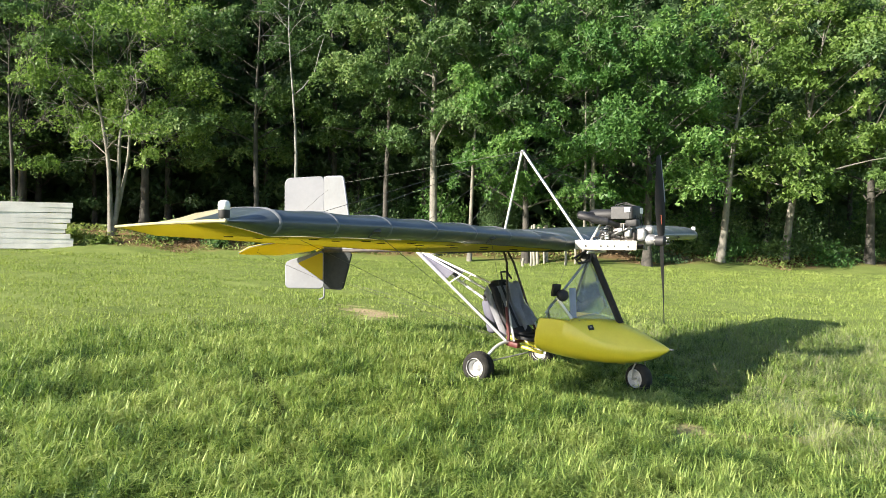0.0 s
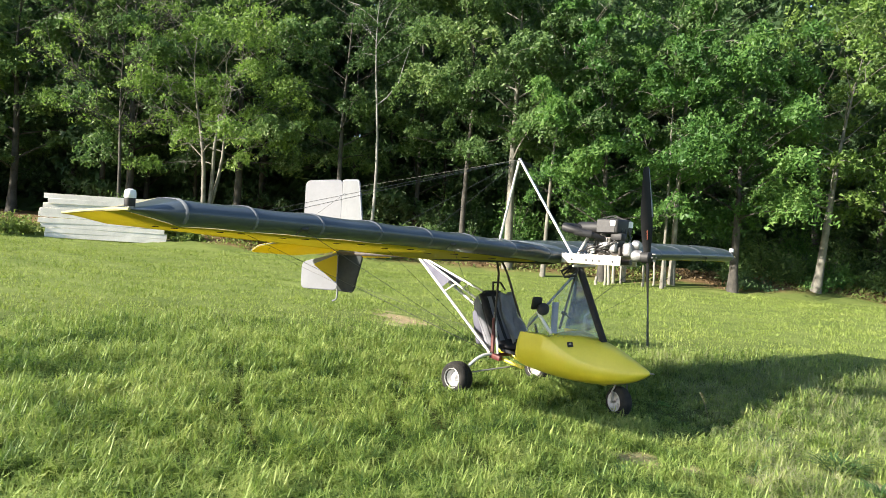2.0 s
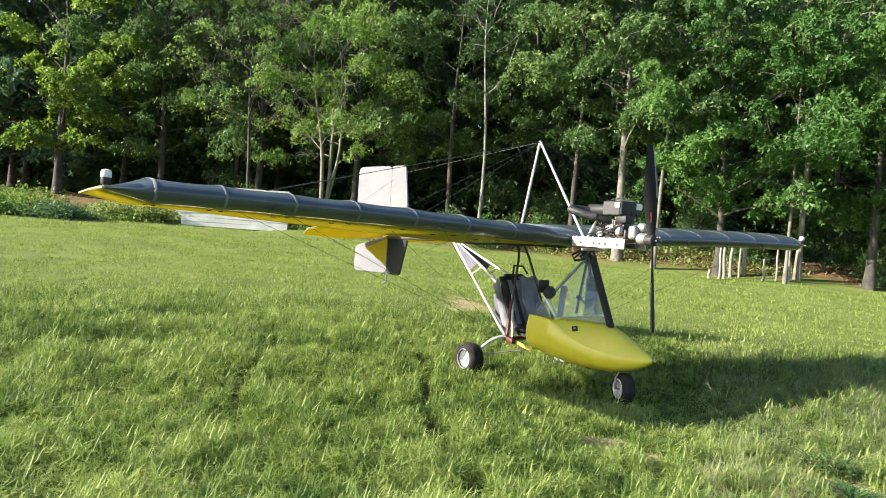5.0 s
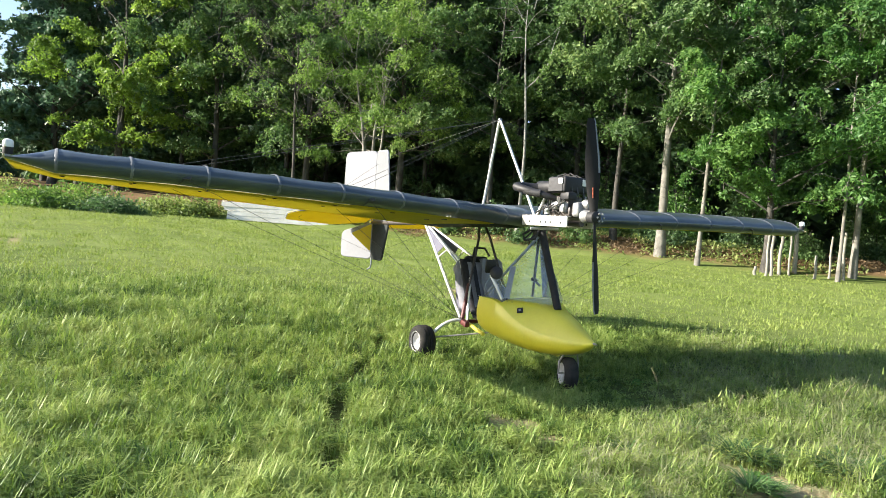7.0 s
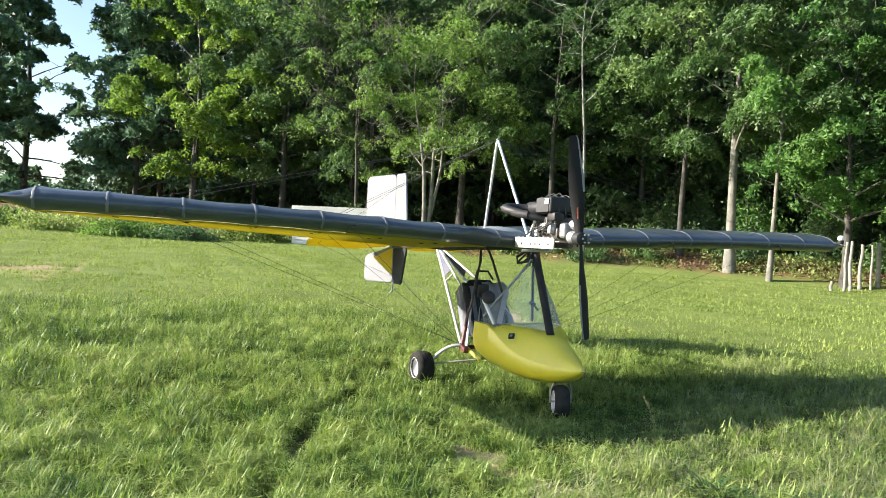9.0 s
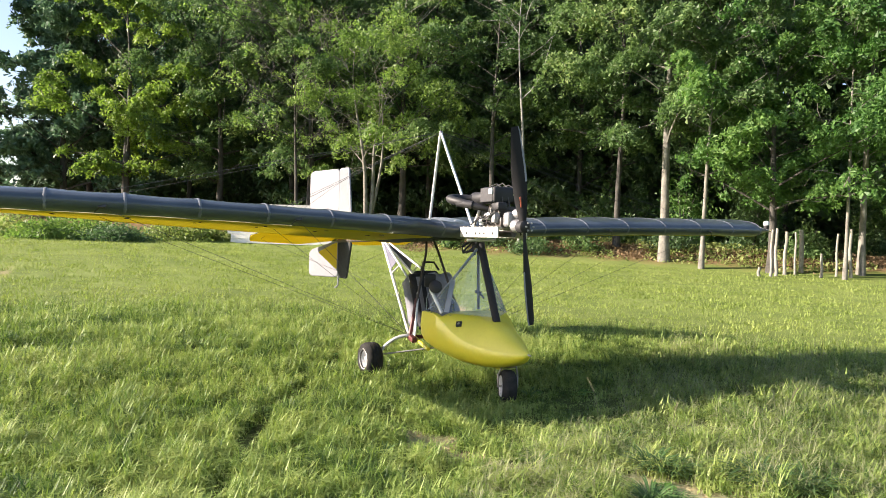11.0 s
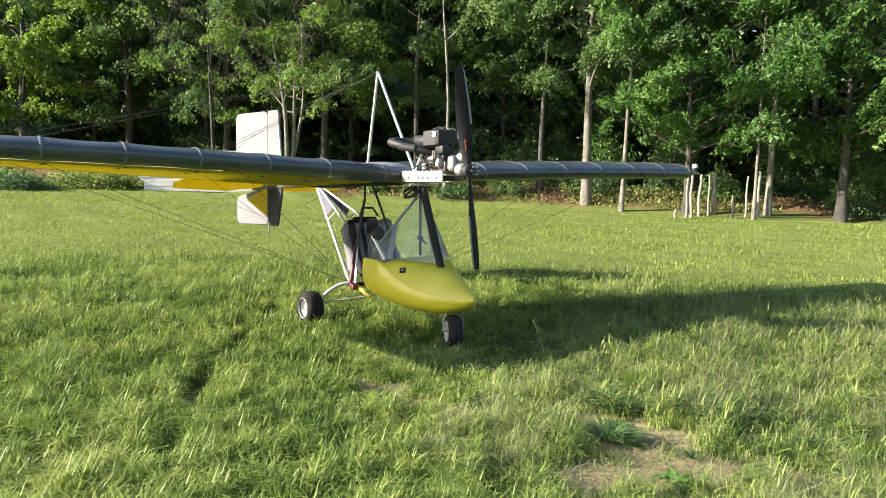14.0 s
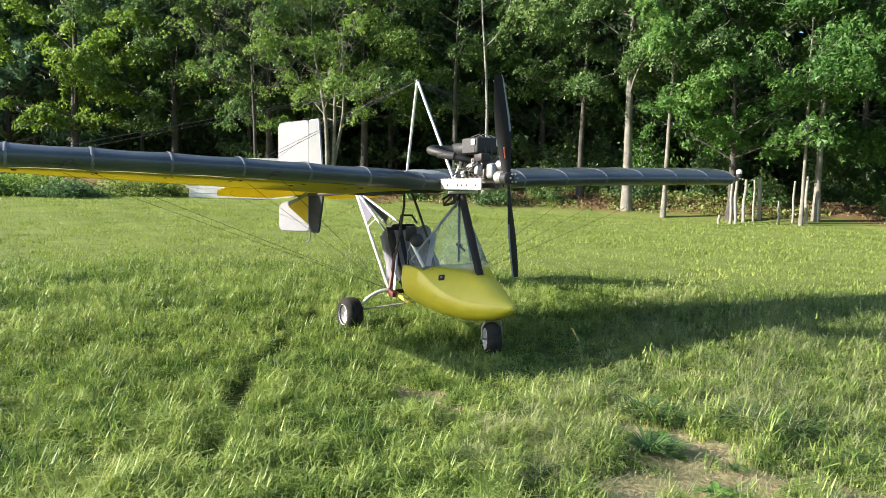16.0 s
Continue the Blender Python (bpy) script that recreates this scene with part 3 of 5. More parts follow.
OAK = "tall broadleaf tree with a green crown at the wood's edge"
FRONT = [
    # x, y, height, spread, base, leaves, leaf, seed, bark, foliage, girth, lean, stems, clump, limbs, label
    (-31.6, 6.9, 13, 4.6, 3.6, 2200, 0.14, 34, M_BARK, M_LEAF2, 0.10, (0.0, -0.02), 1, 0.6, 30, "half-dead tree with a tangle of bare pale twigs"),
    (-28.3, 9.6, 13, 4.6, 2.7, 9000, 0.15, 11, M_PALEBARK, M_LEAF2, 0.19, (-0.02, -0.03), 3, 0.8, 26, "many-stemmed tree with thin yellow-green leaves in a clump"),
    (-21.6, 14.3, 17, 1.7, 7.5, 500, 0.15, 12, M_BIRCH, M_LEAF, 0.085, (0.0, 0.0), 1, 0.5, 12, "slim pale dying tree with a bare forked trunk"),
    (-19.6, 18.2, 17, 4.4, 3.2, 16000, 0.17, 13, M_BARK, M_LEAF, 0.14, (0, 0), 1, 0.85, 24, OAK),
    (-16.9, 18.4, 19, 4.3, 4.4, 12000, 0.17, 14, M_PALEBARK, M_LEAF, 0.20, (0.0, 0), 1, 0.85, 22, "tall tree with a stout pale trunk and green crown"),
    (-15.0, 18.5, 15, 3.0, 4.6, 7000, 0.17, 15, M_PALEBARK, M_LEAF, 0.095, (0.03, 0.01), 1, 0.75, 18, "slender tree with a pale trunk and light crown"),
    (-13.3, 20.4, 11.8, 4.1, 2.6, 15000, 0.17, 16, M_BARK, M_LEAF3, 0.17, (0.0, 0.0), 1, 0.8, 28, "fresh green maple with low layered branches"),
    (-10.9, 21.2, 15, 2.2, 3.2, 2600, 0.17, 17, M_PALEBARK, M_LEAF3, 0.07, (0.01, 0.0), 1, 0.75, 20, "slender green tree with a pale trunk"),
    (-11.2, 22.6, 18, 2.6, 5.0, 3000, 0.18, 18, M_PALEBARK, M_LEAF, 0.13, (0.02, 0.0), 1, 0.8, 18, OAK),
    (-9.3, 24.4, 11.5, 3.4, 3.2, 9000, 0.18, 19, M_BARK, M_LEAF3, 0.20, (0, 0), 1, 0.85, 24, "fresh green tree with a dark trunk and low branches"),
    (-7.0, 27.6, 14, 3.6, 3.0, 4200, 0.20, 20, M_PALEBARK, M_LEAF2, 0.19, (0.10, 0.04), 1, 0.8, 22, "leaning tree with pale curved trunk and bright sprays"),
    (-4.9, 31.0, 15, 5.0, 2.4, 11000, 0.21, 21, M_PALEBARK, M_LEAF2, 0.20, (0.13, 0.02), 1, 0.9, 24, "leaning tree with pale curved trunk and bright sprays"),
    (-1.5, 33.0, 16, 5.0, 2.6, 13000, 0.21, 22, M_BARK, M_LEAF, 0.22, (0, 0), 1, 0.9, 24, OAK),
    (3.5, 37.0, 17, 5.2, 2.0, 12000, 0.22, 23, M_BARK, M_LEAF, 0.24, (0, 0), 1, 0.95, 24, OAK),
    (-24.5, 14.6, 17, 4.6, 3.4, 12000, 0.17, 24, M_BARK, M_LEAF, 0.14, (0, 0), 1, 0.85, 24, OAK),
    (-30.8, 12.6, 18, 5.0, 3.0, 12000, 0.18, 25, M_BARK, M_LEAF, 0.22, (0, 0), 1, 0.9, 24, OAK),
    (-35.0, 8.6, 17, 5.0, 2.4, 12000, 0.19, 26, M_BARK, M_LEAF, 0.22, (0, 0), 1, 0.9, 24, OAK),
    (-40.0, 4.4, 17, 5.4, 2.0, 13000, 0.20, 27, M_BARK, M_LEAF, 0.22, (0, 0), 1, 0.95, 24, OAK),
    (-41.5, -0.8, 18, 4.6, 2.0, 12000, 0.22, 28, M_BARK, M_LIME, 0.24, (0, 0), 1, 0.95, 24, "tall tree with a bright yellow-green crown"),
    (-52.0, -2.6, 19, 5.0, 1.8, 9000, 0.30, 29, M_BARK, M_PINE, 0.24, (0, 0), 1, 1.0, 34, "dark tall pine in the wood"),
    (-47.5, -4.2, 19, 4.4, 1.6, 9000, 0.30, 32, M_BARK, M_PINE, 0.24, (0, 0), 1, 1.0, 34, "dark tall pine in the wood"),
    (-57.0, -1.5, 23, 6.2, 2.0, 13000, 0.34, 35, M_BARK, M_PINE, 0.26, (0, 0), 1, 1.0, 34, "dark tall pine in the wood"),
    (-58.0, -4.8, 22, 4.4, 2.0, 13000, 0.34, 36, M_BARK, M_PINE, 0.26, (0, 0), 1, 1.0, 34, "dark tall pine in the wood"),
    (-57.0, -12.2, 24, 3.7, 1.4, 12000, 0.34, 33, M_BARK, M_PINE, 0.26, (0, 0), 1, 0.9, 34, "dark tall pine with a thin crown against the sky"),
    (-53.0, -14.6, 22, 4.8, 1.4, 11000, 0.34, 31, M_BARK, M_PINE, 0.24, (0, 0), 1, 0.9, 34, "dark tall pine with a thin crown against the sky"),
]
for x, y, h, sp, ba, nl, lf, sd, bark, fol, gi, le, stm, cl, li, lab in FRONT:
    make_tree("tree", x, y, h * 0.80, sp * (1.0 if fol is M_PINE else 0.9), ba * (0.85 if fol is M_LEAF3 or fol is M_PINE else 1.12), int(nl * 2.6), lf * (1.08 if fol is M_PINE else 0.92), sd, bark, fol, gi, le, stm, cl * 0.92, int(li * 1.1), flat=0.6, label=lab, wobble=3.2 if lab.startswith("slim") else 3.0 if stm > 1 else 1.3, twigs=12 if lab.startswith("half") else 6 if stm > 1 else 1 if gi < 0.16 else 0, conifer=fol is M_PINE, fork=lab.startswith("slim"))

# trees further in: a few built, then repeated; their dark leaf colour carries the wood's shade
WOOD = [make_tree("tree", -26.0 - 6 * i, 21.0 + 3 * i, 18, 4.8, (1.0, 1.8, 3.0, 1.2)[i], 7000, 0.33, 60 + i, M_BARK, M_DARKLEAF, 0.16, (0, 0), 1, 1.0, 24, label="forest tree behind the wood's edge with leaves coloured dark for shade") for i in range(4)]
for w in WOOD:
    tagged(w, group="trees in the wood")
rw = random.Random(5)
spots = []
for i in range(400):
    a, s = rw.uniform(-16, 56), rw.uniform(8.0, 22)
    spots.append((-29 + a * 0.725 - s * 0.689, 6 + a * 0.689 + s * 0.725))
for i in range(80):
    spots.append((rw.uniform(-78, -50), rw.uniform(-4, 14)))
taken = [(f[0], f[1]) for f in FRONT] + [(-26.0 - 6 * i, 21.0 + 3 * i) for i in range(4)]
done = 0
for x, y in spots:
    if done >= 50 or min(math.hypot(x - p, y - q) for p, q in taken) < 3.3:
        continue
    if -0.689 * (x + 29) + 0.725 * (y - 6) < 7.0 or (x < -44 and y < -7 - 0.06 * (-44 - x)):
        continue
    taken.append((x, y))
    done += 1
    k = rw.uniform(0.8, 1.15)
    copy_thing(WOOD[rw.randrange(4)], Matrix.Translation((x, y, gz(x, y) - 0.05)) @ pose(0, 0, 0, 0, 0, rw.uniform(0, 360)) @ Matrix.Diagonal((k, k, k, 1)))


def deep_wood():
    """The closed mass of leaves far inside the wood, its shade put into the leaf colour."""
    rng = np.random.default_rng(91)
    k = 110000
    a, s, z = rng.uniform(-33, 75, k), rng.uniform(14, 32, k), rng.uniform(0.0, 1.0, k) ** 1.2 * 21
    z = np.where(s < 21, z * 0.2, z)
    c = np.stack([-29 + a * 0.725 - s * 0.689, 6 + a * 0.689 + s * 0.725, z], 1)
    c = c[~((c[:, 0] < -56) & (c[:, 1] < -12))]
    c[:, 2] += ground_z(c[:, 0], c[:, 1])
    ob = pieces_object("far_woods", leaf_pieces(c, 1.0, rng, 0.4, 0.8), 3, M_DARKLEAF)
    tagged(ob, "dense foliage deep inside the wood, coloured dark for shade", "woods", kind="stuff")


deep_wood()


def make_bush(x, y, r, h, n, leaf, seed, mat, label):
    rng = np.random.default_rng(seed)
    top = empty("bush", x, y, gz(x, y) - 0.03)
    st = Shape()
    for i in range(7):
        a = rng.uniform(0, 6.28)
        e = np.array([math.cos(a) * r * 0.6, math.sin(a) * r * 0.6, h * rng.uniform(0.6, 1.0)])
        st.tube([(0, 0, 0), e * [0.35, 0.35, 0.5], e], [0.02, 0.014, 0.005], 5)
    part("stem", st, M_BARK, top)
    k = 34
    cc = rng.normal(size=(k, 3))
    cc /= np.linalg.norm(cc, axis=1, keepdims=True)
    cc = np.abs(cc) * [1, 1, 1] * np.where(rng.uniform(size=(k, 3)) < 0.5, -1, 1) ** np.array([1, 1, 0])
    cc = cc * rng.uniform(0.35, 1, (k, 1)) * [r, r, h]
    pick = rng.integers(0, k, n)
    q = cc[pick] + rng.normal(size=(n, 3)) * [r * 0.2, r * 0.2, h * 0.15]
    q[:, 2] = np.abs(q[:, 2])
    pieces_object("foliage", leaf_pieces(q, leaf, rng), 3, mat, top)
    return tagged(top, label, "bush", group="undergrowth along the wood")


rb = random.Random(3)
UNDER = "leafy green undergrowth bush at the wood's edge"
for i in range(64):
    a = rb.uniform(-3, 46)
    s = rb.uniform(0.6, 4.5)
    x, y = -29 + a * 0.725 - s * 0.689, 6 + a * 0.689 + s * 0.725
    if (12 < a < 19 and s < 2.4 and rb.random() < 0.7) or (a < 10 and rb.random() < 0.65):
        continue
    make_bush(x, y, rb.uniform(0.5, 1.1), rb.uniform(0.5, 1.5), 1300, 0.14, 200 + i, rb.choice((M_LEAF, M_LEAF3, M_LEAF, M_DARKLEAF)), UNDER)
for i, (x, y, r, h) in enumerate([(-29.3, -1.9, 1.5, 0.75), (-31, 0.6, 1.6, 0.9), (-30.2, -4.4, 1.6, 0.8), (-34, -3, 2.2, 1.1), (-33, -7.5, 2.0, 0.9), (-37, -10, 2.4, 1.1), (-30.4, 2.0, 1.2, 0.9), (-38, -14, 2.6, 1.0), (-42, -7, 2.6, 1.2), (-44, -16, 2.8, 1.1), (-28.6, 8.0, 0.7, 0.6), (-27.4, 8.6, 0.6, 0.5)]):
    make_bush(x, y, r, h, 2600, 0.14, 300 + i, M_DARKLEAF if i == 0 else rb.choice((M_LEAF2, M_BRUSH, M_BRUSH)), "rank weeds and brush at the field's far edge")
for i in range(16):
    make_bush(-72 + rb.uniform(-5, 5), -30 + i * 1.7, 2.6, rb.uniform(2.0, 4.0), 900, 0.5, 340 + i, M_PINE, "distant low trees beyond the open field")


for i in range(46):
    a = rb.uniform(-2, 46)
    s = rb.uniform(2.0, 8.0)
    if a < 9 or (a < 22 and rb.random() < 0.5):
        continue
    x, y = -29 + a * 0.725 - s * 0.689, 6 + a * 0.689 + s * 0.725
    make_bush(x, y, rb.uniform(0.8, 1.5), rb.uniform(1.8, 3.8), 2200, 0.16, 400 + i, rb.choice((M_LEAF, M_LEAF3, M_LEAF, M_DARKLEAF)), "tall leafy shrub among the trunks of the wood")


def make_post(x, y, h, r, seed, lean=0.02, label="bleached wooden post standing at the wood's edge"):
    rng = random.Random(seed)
    s = Shape()
    lx, ly = rng.uniform(-lean, lean) * h, rng.uniform(-lean, lean) * h
    pts = [(lx * f + 0.02 * math.sin(7 * f + seed), ly * f + 0.015 * math.sin(9 * f), h * f) for f in (0, 0.15, 0.35, 0.55, 0.8, 1.0)]
    s.tube(pts, [r * 1.15, r, r * 0.97, r * 0.93, r * 0.9, r * 0.8], 10)
    ob = mesh_object("wooden_post", s, M_POST, 50)
    ob.matrix_world = pose(x, y, gz(x, y) - 0.06)
    return tagged(ob, label, "post", "posts at the wood's edge")


for i, (x, y, h, r) in enumerate([(-12.15, 18.85, 1.75, 0.05), (-12.2, 19.2, 1.8, 0.06), (-12.6, 20.2, 1.7, 0.065), (-12.55, 20.75, 1.7, 0.045), (-12.9, 21.6, 1.75, 0.09), (-11.6, 20.9, 0.95, 0.055), (-11.5, 21.6, 1.7, 0.045), (-11.15, 21.9, 1.9, 0.06), (-12.2, 18.3, 0.40, 0.06)]):
    make_post(x, y, h, r, i)


def make_boards():
    """A low wall of loose weathered boards on stakes."""
    wall = empty("board_wall", -28.4, 5.2, gz(-28.4, 5.2), 65.4)
    rng = random.Random(8)
    for i in range(9):
        z = 0.12 + i * 0.21
        s = Shape()
        ln = 4.9 + rng.uniform(-0.25, 0.15)
        s.box((rng.uniform(-0.15, 0.15), -0.05 + rng.uniform(-0.02, 0.02), 0), (ln, 0.035, 0.217), pose(0, 0.10 * i * 0.35, z, -12, rng.uniform(-0.9, 0.9), rng.uniform(-0.5, 0.5)), 0.006, 1)
        part("board", s, M_BOARD, wall)
    for x in (-2.2, 0, 2.2):
        s = Shape()
        s.box((x, 0.14, 0.9), (0.1, 0.1, 2.0), pose(0, 0.05, 0, -10), 0.01, 1)
        part("stake", s, M_BARK, wall)
    tagged(wall, "low wall of bleached weathered boards on the grass", "wall")


make_boards()

# ---- grass ----


def in_field(x, y):
    return (-0.689 * (x + 29) + 0.725 * (y - 6) < 0.9) & ~((x < -30.5) & (y > 1.5))


def blades(n, r0, r1, heading, spread, h0, h1, w0, seed, q=0.35, grow=0.6, straw=False, over=1.0, bunch=16):
    """Roots and shapes of blades, thinning out and broadening with the distance from the near corner of the field."""
    rng = np.random.default_rng(seed)
    # blades spring from tufts
    nt = n // bunch
    rt = (r0**q + rng.uniform(size=nt) * (r1**q - r0**q)) ** (1 / q)
    at = radians(heading) + radians(spread) * rng.uniform(-1, 1, nt)
    pick = rng.integers(0, nt, n)
    hx = rng.uniform(-1, 1, nt)[pick]
    r = rt[pick]
    sig = 0.014 + 0.0036 * r
    x = 4.3 + r * np.cos(at[pick]) + rng.normal(size=n) * sig
    y = -5.0 + r * np.sin(at[pick]) + rng.normal(size=n) * sig
    thin = np.clip(bare_field(x, y) * 1.02 + rut_field(x, y) * 1.3, 0, 1)
    patch = soft_noise(x, y, 1.3, 0.7) * 0.3 + soft_noise(x, y, 4.1, 2.2) * 0.35 + soft_noise(x, y, 19.0, 5.1) * 0.95
    fade = np.clip((r1 - r) / 4.0, 0, 1) * (np.clip((r - r0) / 3.0, 0, 1) if r0 > 5 else 1.0)
    k = in_field(x, y) & (rng.uniform(size=n) < fade) & (rng.uniform(size=n) > thin) & (rng.uniform(-2.6, -0.2, n) < patch)
    if straw:
        k &= (soft_noise(x, y, 0.6, 4.0) + 0.6 * soft_noise(x, y, 2.3, 1.0)) > -0.1
    x, y, hx, thin, r, patch = x[k], y[k], hx[k], thin[k], r[k], patch[k]
    m = len(x)
    h = rng.uniform(h0, h1, m) * np.clip(1 + 0.55 * patch + 0.4 * hx, 0.3, 2) * (1 - 0.62 * thin) * (1 + 0.008 * r)
    # trodden round the wheels
    for wx, wy, wr in ((0.25, 0.35, 0.75), (-1.58, -0.66, 0.07), (-1.58, 0.66, 0.07)):
        h *= 1 - 0.6 * np.exp(-((x - wx) ** 2 + (y - wy) ** 2) / wr)
    az = rng.uniform(0, 6.283, m) + 0.8 * soft_noise(x, y, 2.0, 9.0)
    lean = rng.uniform(0.05, 1.0, m) * over
    d = np.stack([np.cos(az), np.sin(az), np.zeros(m)], 1)
    w = (w0 * (np.maximum(r, 2.0) / 3.0) ** grow * rng.uniform(0.55, 1.35, m) / 2)[:, None]
    side = np.stack([-d[:, 1], d[:, 0], np.zeros(m)], 1) * w
    root = np.stack([x, y, ground_z(x, y) - 0.012], 1)
    up = np.array([[0, 0, 1.0]])
    hh, ll = h[:, None], lean[:, None]
    mid = root + d * hh * ll * 0.28 + up * hh * 0.60
    tip = root + d * hh * (0.15 + ll) * 0.95 + up * hh * (1.08 - 0.62 * ll)
    return root, side, mid, tip


def far_grass(name, shape, material):
    root, side, mid, tip = shape
    return pieces_object(name, np.stack([root - side, root + side, tip], 1), 3, material)


def near_grass(name, shape, material):
    """Blades bent in the middle: two slim triangles each, joined at a corner."""
    root, side, mid, tip = shape
    m = len(root)
    v = np.stack([root - side, root + side, mid + side * 0.9, mid - side * 0.9, tip], 1)
    base = (np.arange(m) * 5)[:, None]
    loops = (base + np.array([[0, 1, 2, 3, 2, 4]])).astype(np.int32)
    me = bpy.data.meshes.new(name)
    me.vertices.add(m * 5)
    me.vertices.foreach_set("co", v.astype(np.float32).ravel())
    me.loops.add(m * 6)
    me.loops.foreach_set("vertex_index", loops.ravel())
    me.polygons.add(m * 2)
    me.polygons.foreach_set("loop_start", np.arange(0, m * 6, 3, dtype=np.int32))
    me.update(calc_edges=True)
    me.materials.append(material)
    return new(name, me)


FIELD = "lush tufted green grass of the field"
tagged(near_grass("grass", blades(630000, 2.6, 12.5, 138, 50, 0.045, 0.130, 0.0072, 1, q=0.75, grow=0.55, over=1.05, bunch=9), M_GRASS), FIELD, "grass", kind="stuff")
tagged(far_grass("grass", blades(520000, 7.0, 62, 141, 51, 0.03, 0.07, 0.0080, 4, q=0.3, over=1.35, bunch=2), M_TURF), FIELD, "grass", kind="stuff")
tagged(near_grass("dry_grass", blades(52000, 4.2, 12.5, 109, 17, 0.09, 0.19, 0.0022, 3, q=0.8, over=1.2), M_STRAW), "tall fine seeding grass stems in the field", "grass", kind="stuff")
tagged(near_grass("dry_grass", blades(24000, 1.8, 15, 146, 58, 0.05, 0.12, 0.0024, 2, q=0.7, straw=True, over=1.3), M_STRAW), "scattered dry straw-coloured grass stems", "grass", kind="stuff")


# the same grass behind and under the walk
tagged(far_grass("grass", blades(230000, 0.3, 14, 318, 132, 0.05, 0.13, 0.010, 8, q=0.9, over=1.2, bunch=9), M_GRASS), FIELD, "grass", kind="stuff")
tagged(far_grass("grass", blades(60000, 0.2, 6.0, 138, 51, 0.05, 0.12, 0.0075, 9, q=1.0, over=1.1, bunch=9), M_GRASS), FIELD, "grass", kind="stuff")
tagged(far_grass("grass", blades(60000, 0.4, 55, 326, 124, 0.05, 0.11, 0.016, 6, q=0.5, over=0.8), M_TURF), FIELD, "grass", kind="stuff")


def make_thatch():
    """Dead straw lying flat on the worn patches."""
    rng = np.random.default_rng(17)
    x, y = rng.uniform(-0.5, 4.0, 60000), rng.uniform(-2.0, 0.8, 60000)
    k = bare_field(x, y) * rng.uniform(0.2, 1, len(x)) > 0.35
    x, y = x[k][:9000], y[k][:9000]
    m = len(x)
    a = rng.uniform(0, 6.283, m)
    ln, w = rng.uniform(0.02, 0.07, m), rng.uniform(0.001, 0.0022, m)
    z = ground_z(x, y) + rng.uniform(-0.012, 0.004, m)
    dx, dy = np.cos(a) * ln, np.sin(a) * ln
    wx, wy = -np.sin(a) * w, np.cos(a) * w
    t = rng.uniform(-0.01, 0.015, m)
    q = np.stack([np.stack([x - wx, y - wy, z], 1), np.stack([x + wx, y + wy, z], 1), np.stack([x + dx + wx, y + dy + wy, z + t], 1), np.stack([x + dx - wx, y + dy - wy, z + t], 1)], 1)
    tagged(pieces_object("thatch", q, 4, M_STRAW), "dead straw lying flat on worn bare soil", "straw", kind="stuff")


make_thatch()


def make_weed(x, y, r, n, seed, long=False):
    """A rosette of broad leaves, or a tuft of long blades."""
    rng = random.Random(seed)
    s = Shape()
    for i in range(int(n * 1.5) if long else n):
        a = i * 2.4 + rng.uniform(-0.3, 0.3)
        ln = r * rng.uniform(0.6, 1.1)
        wd = ln * (0.028 if long else 0.2)
        rise = rng.uniform(0.7, 1.6) if long else rng.uniform(0.2, 0.75)
        rows = []
        for k in range(5):
            t = k / 4
            wk = wd * math.sin(math.pi * (0.12 + 0.86 * t)) ** 0.8
            px = ln * t
            pz = ln * rise * (t - 0.62 * t * t)
            c = Vector((px * math.cos(a), px * math.sin(a), pz))
            e = Vector((-math.sin(a), math.cos(a), 0)) * wk
            rows.append([c - e + Vector((0, 0, wk * 0.4)), c, c + e + Vector((0, 0, wk * 0.4))])
        s.grid(rows)
    ob = mesh_object("weed", s, M_TUFT if long else M_WEED, 60)
    ob.matrix_world = pose(x, y, gz(x, y) - 0.012)
    return tagged(ob, "tuft of long dark green blades in the grass" if long else "broad-leaved green weed growing on bare soil", "weed", "weeds in the field")


rp = random.Random(12)
for i, (x, y, r, n, lg) in enumerate([(2.56, -0.62, 0.12, 18, False), (2.63, -0.55, 0.08, 12, False), (1.88, -0.25, 0.10, 16, False), (2.05, -0.52, 0.15, 50, True), (2.10, -0.44, 0.12, 40, True), (2.17, -0.42, 0.07, 12, False), (2.06, 0.27, 0.19, 60, True), (2.16, 0.20, 0.18, 56, True),
                                      (2.30, 0.39, 0.18, 56, True), (2.24, 0.30, 0.16, 50, True), (1.96, 0.22, 0.16, 46, True), (1.67, -0.15, 0.17, 50, True), (1.76, -0.10, 0.15, 44, True), (2.8, 0.25, 0.15, 40, True), (1.35, -0.75, 0.12, 34, True), (1.75, -0.85, 0.10, 30, True), (2.8, -0.45, 0.06, 10, False)]):
    make_weed(x, y, r * (1.25 if lg else 0.85), int(n * 1.3), 500 + i, lg)
for i in range(70):
    x, y = rp.uniform(-3.5, 3.2), rp.uniform(-4.2, 2.8)
    if rp.random() < 0.25 or math.hypot(x - 4.6, y + 3.4) < 2.2:
        continue
    make_weed(x, y, rp.uniform(0.08, 0.16), rp.randint(16, 34), 600 + i, rp.random() < 0.72)


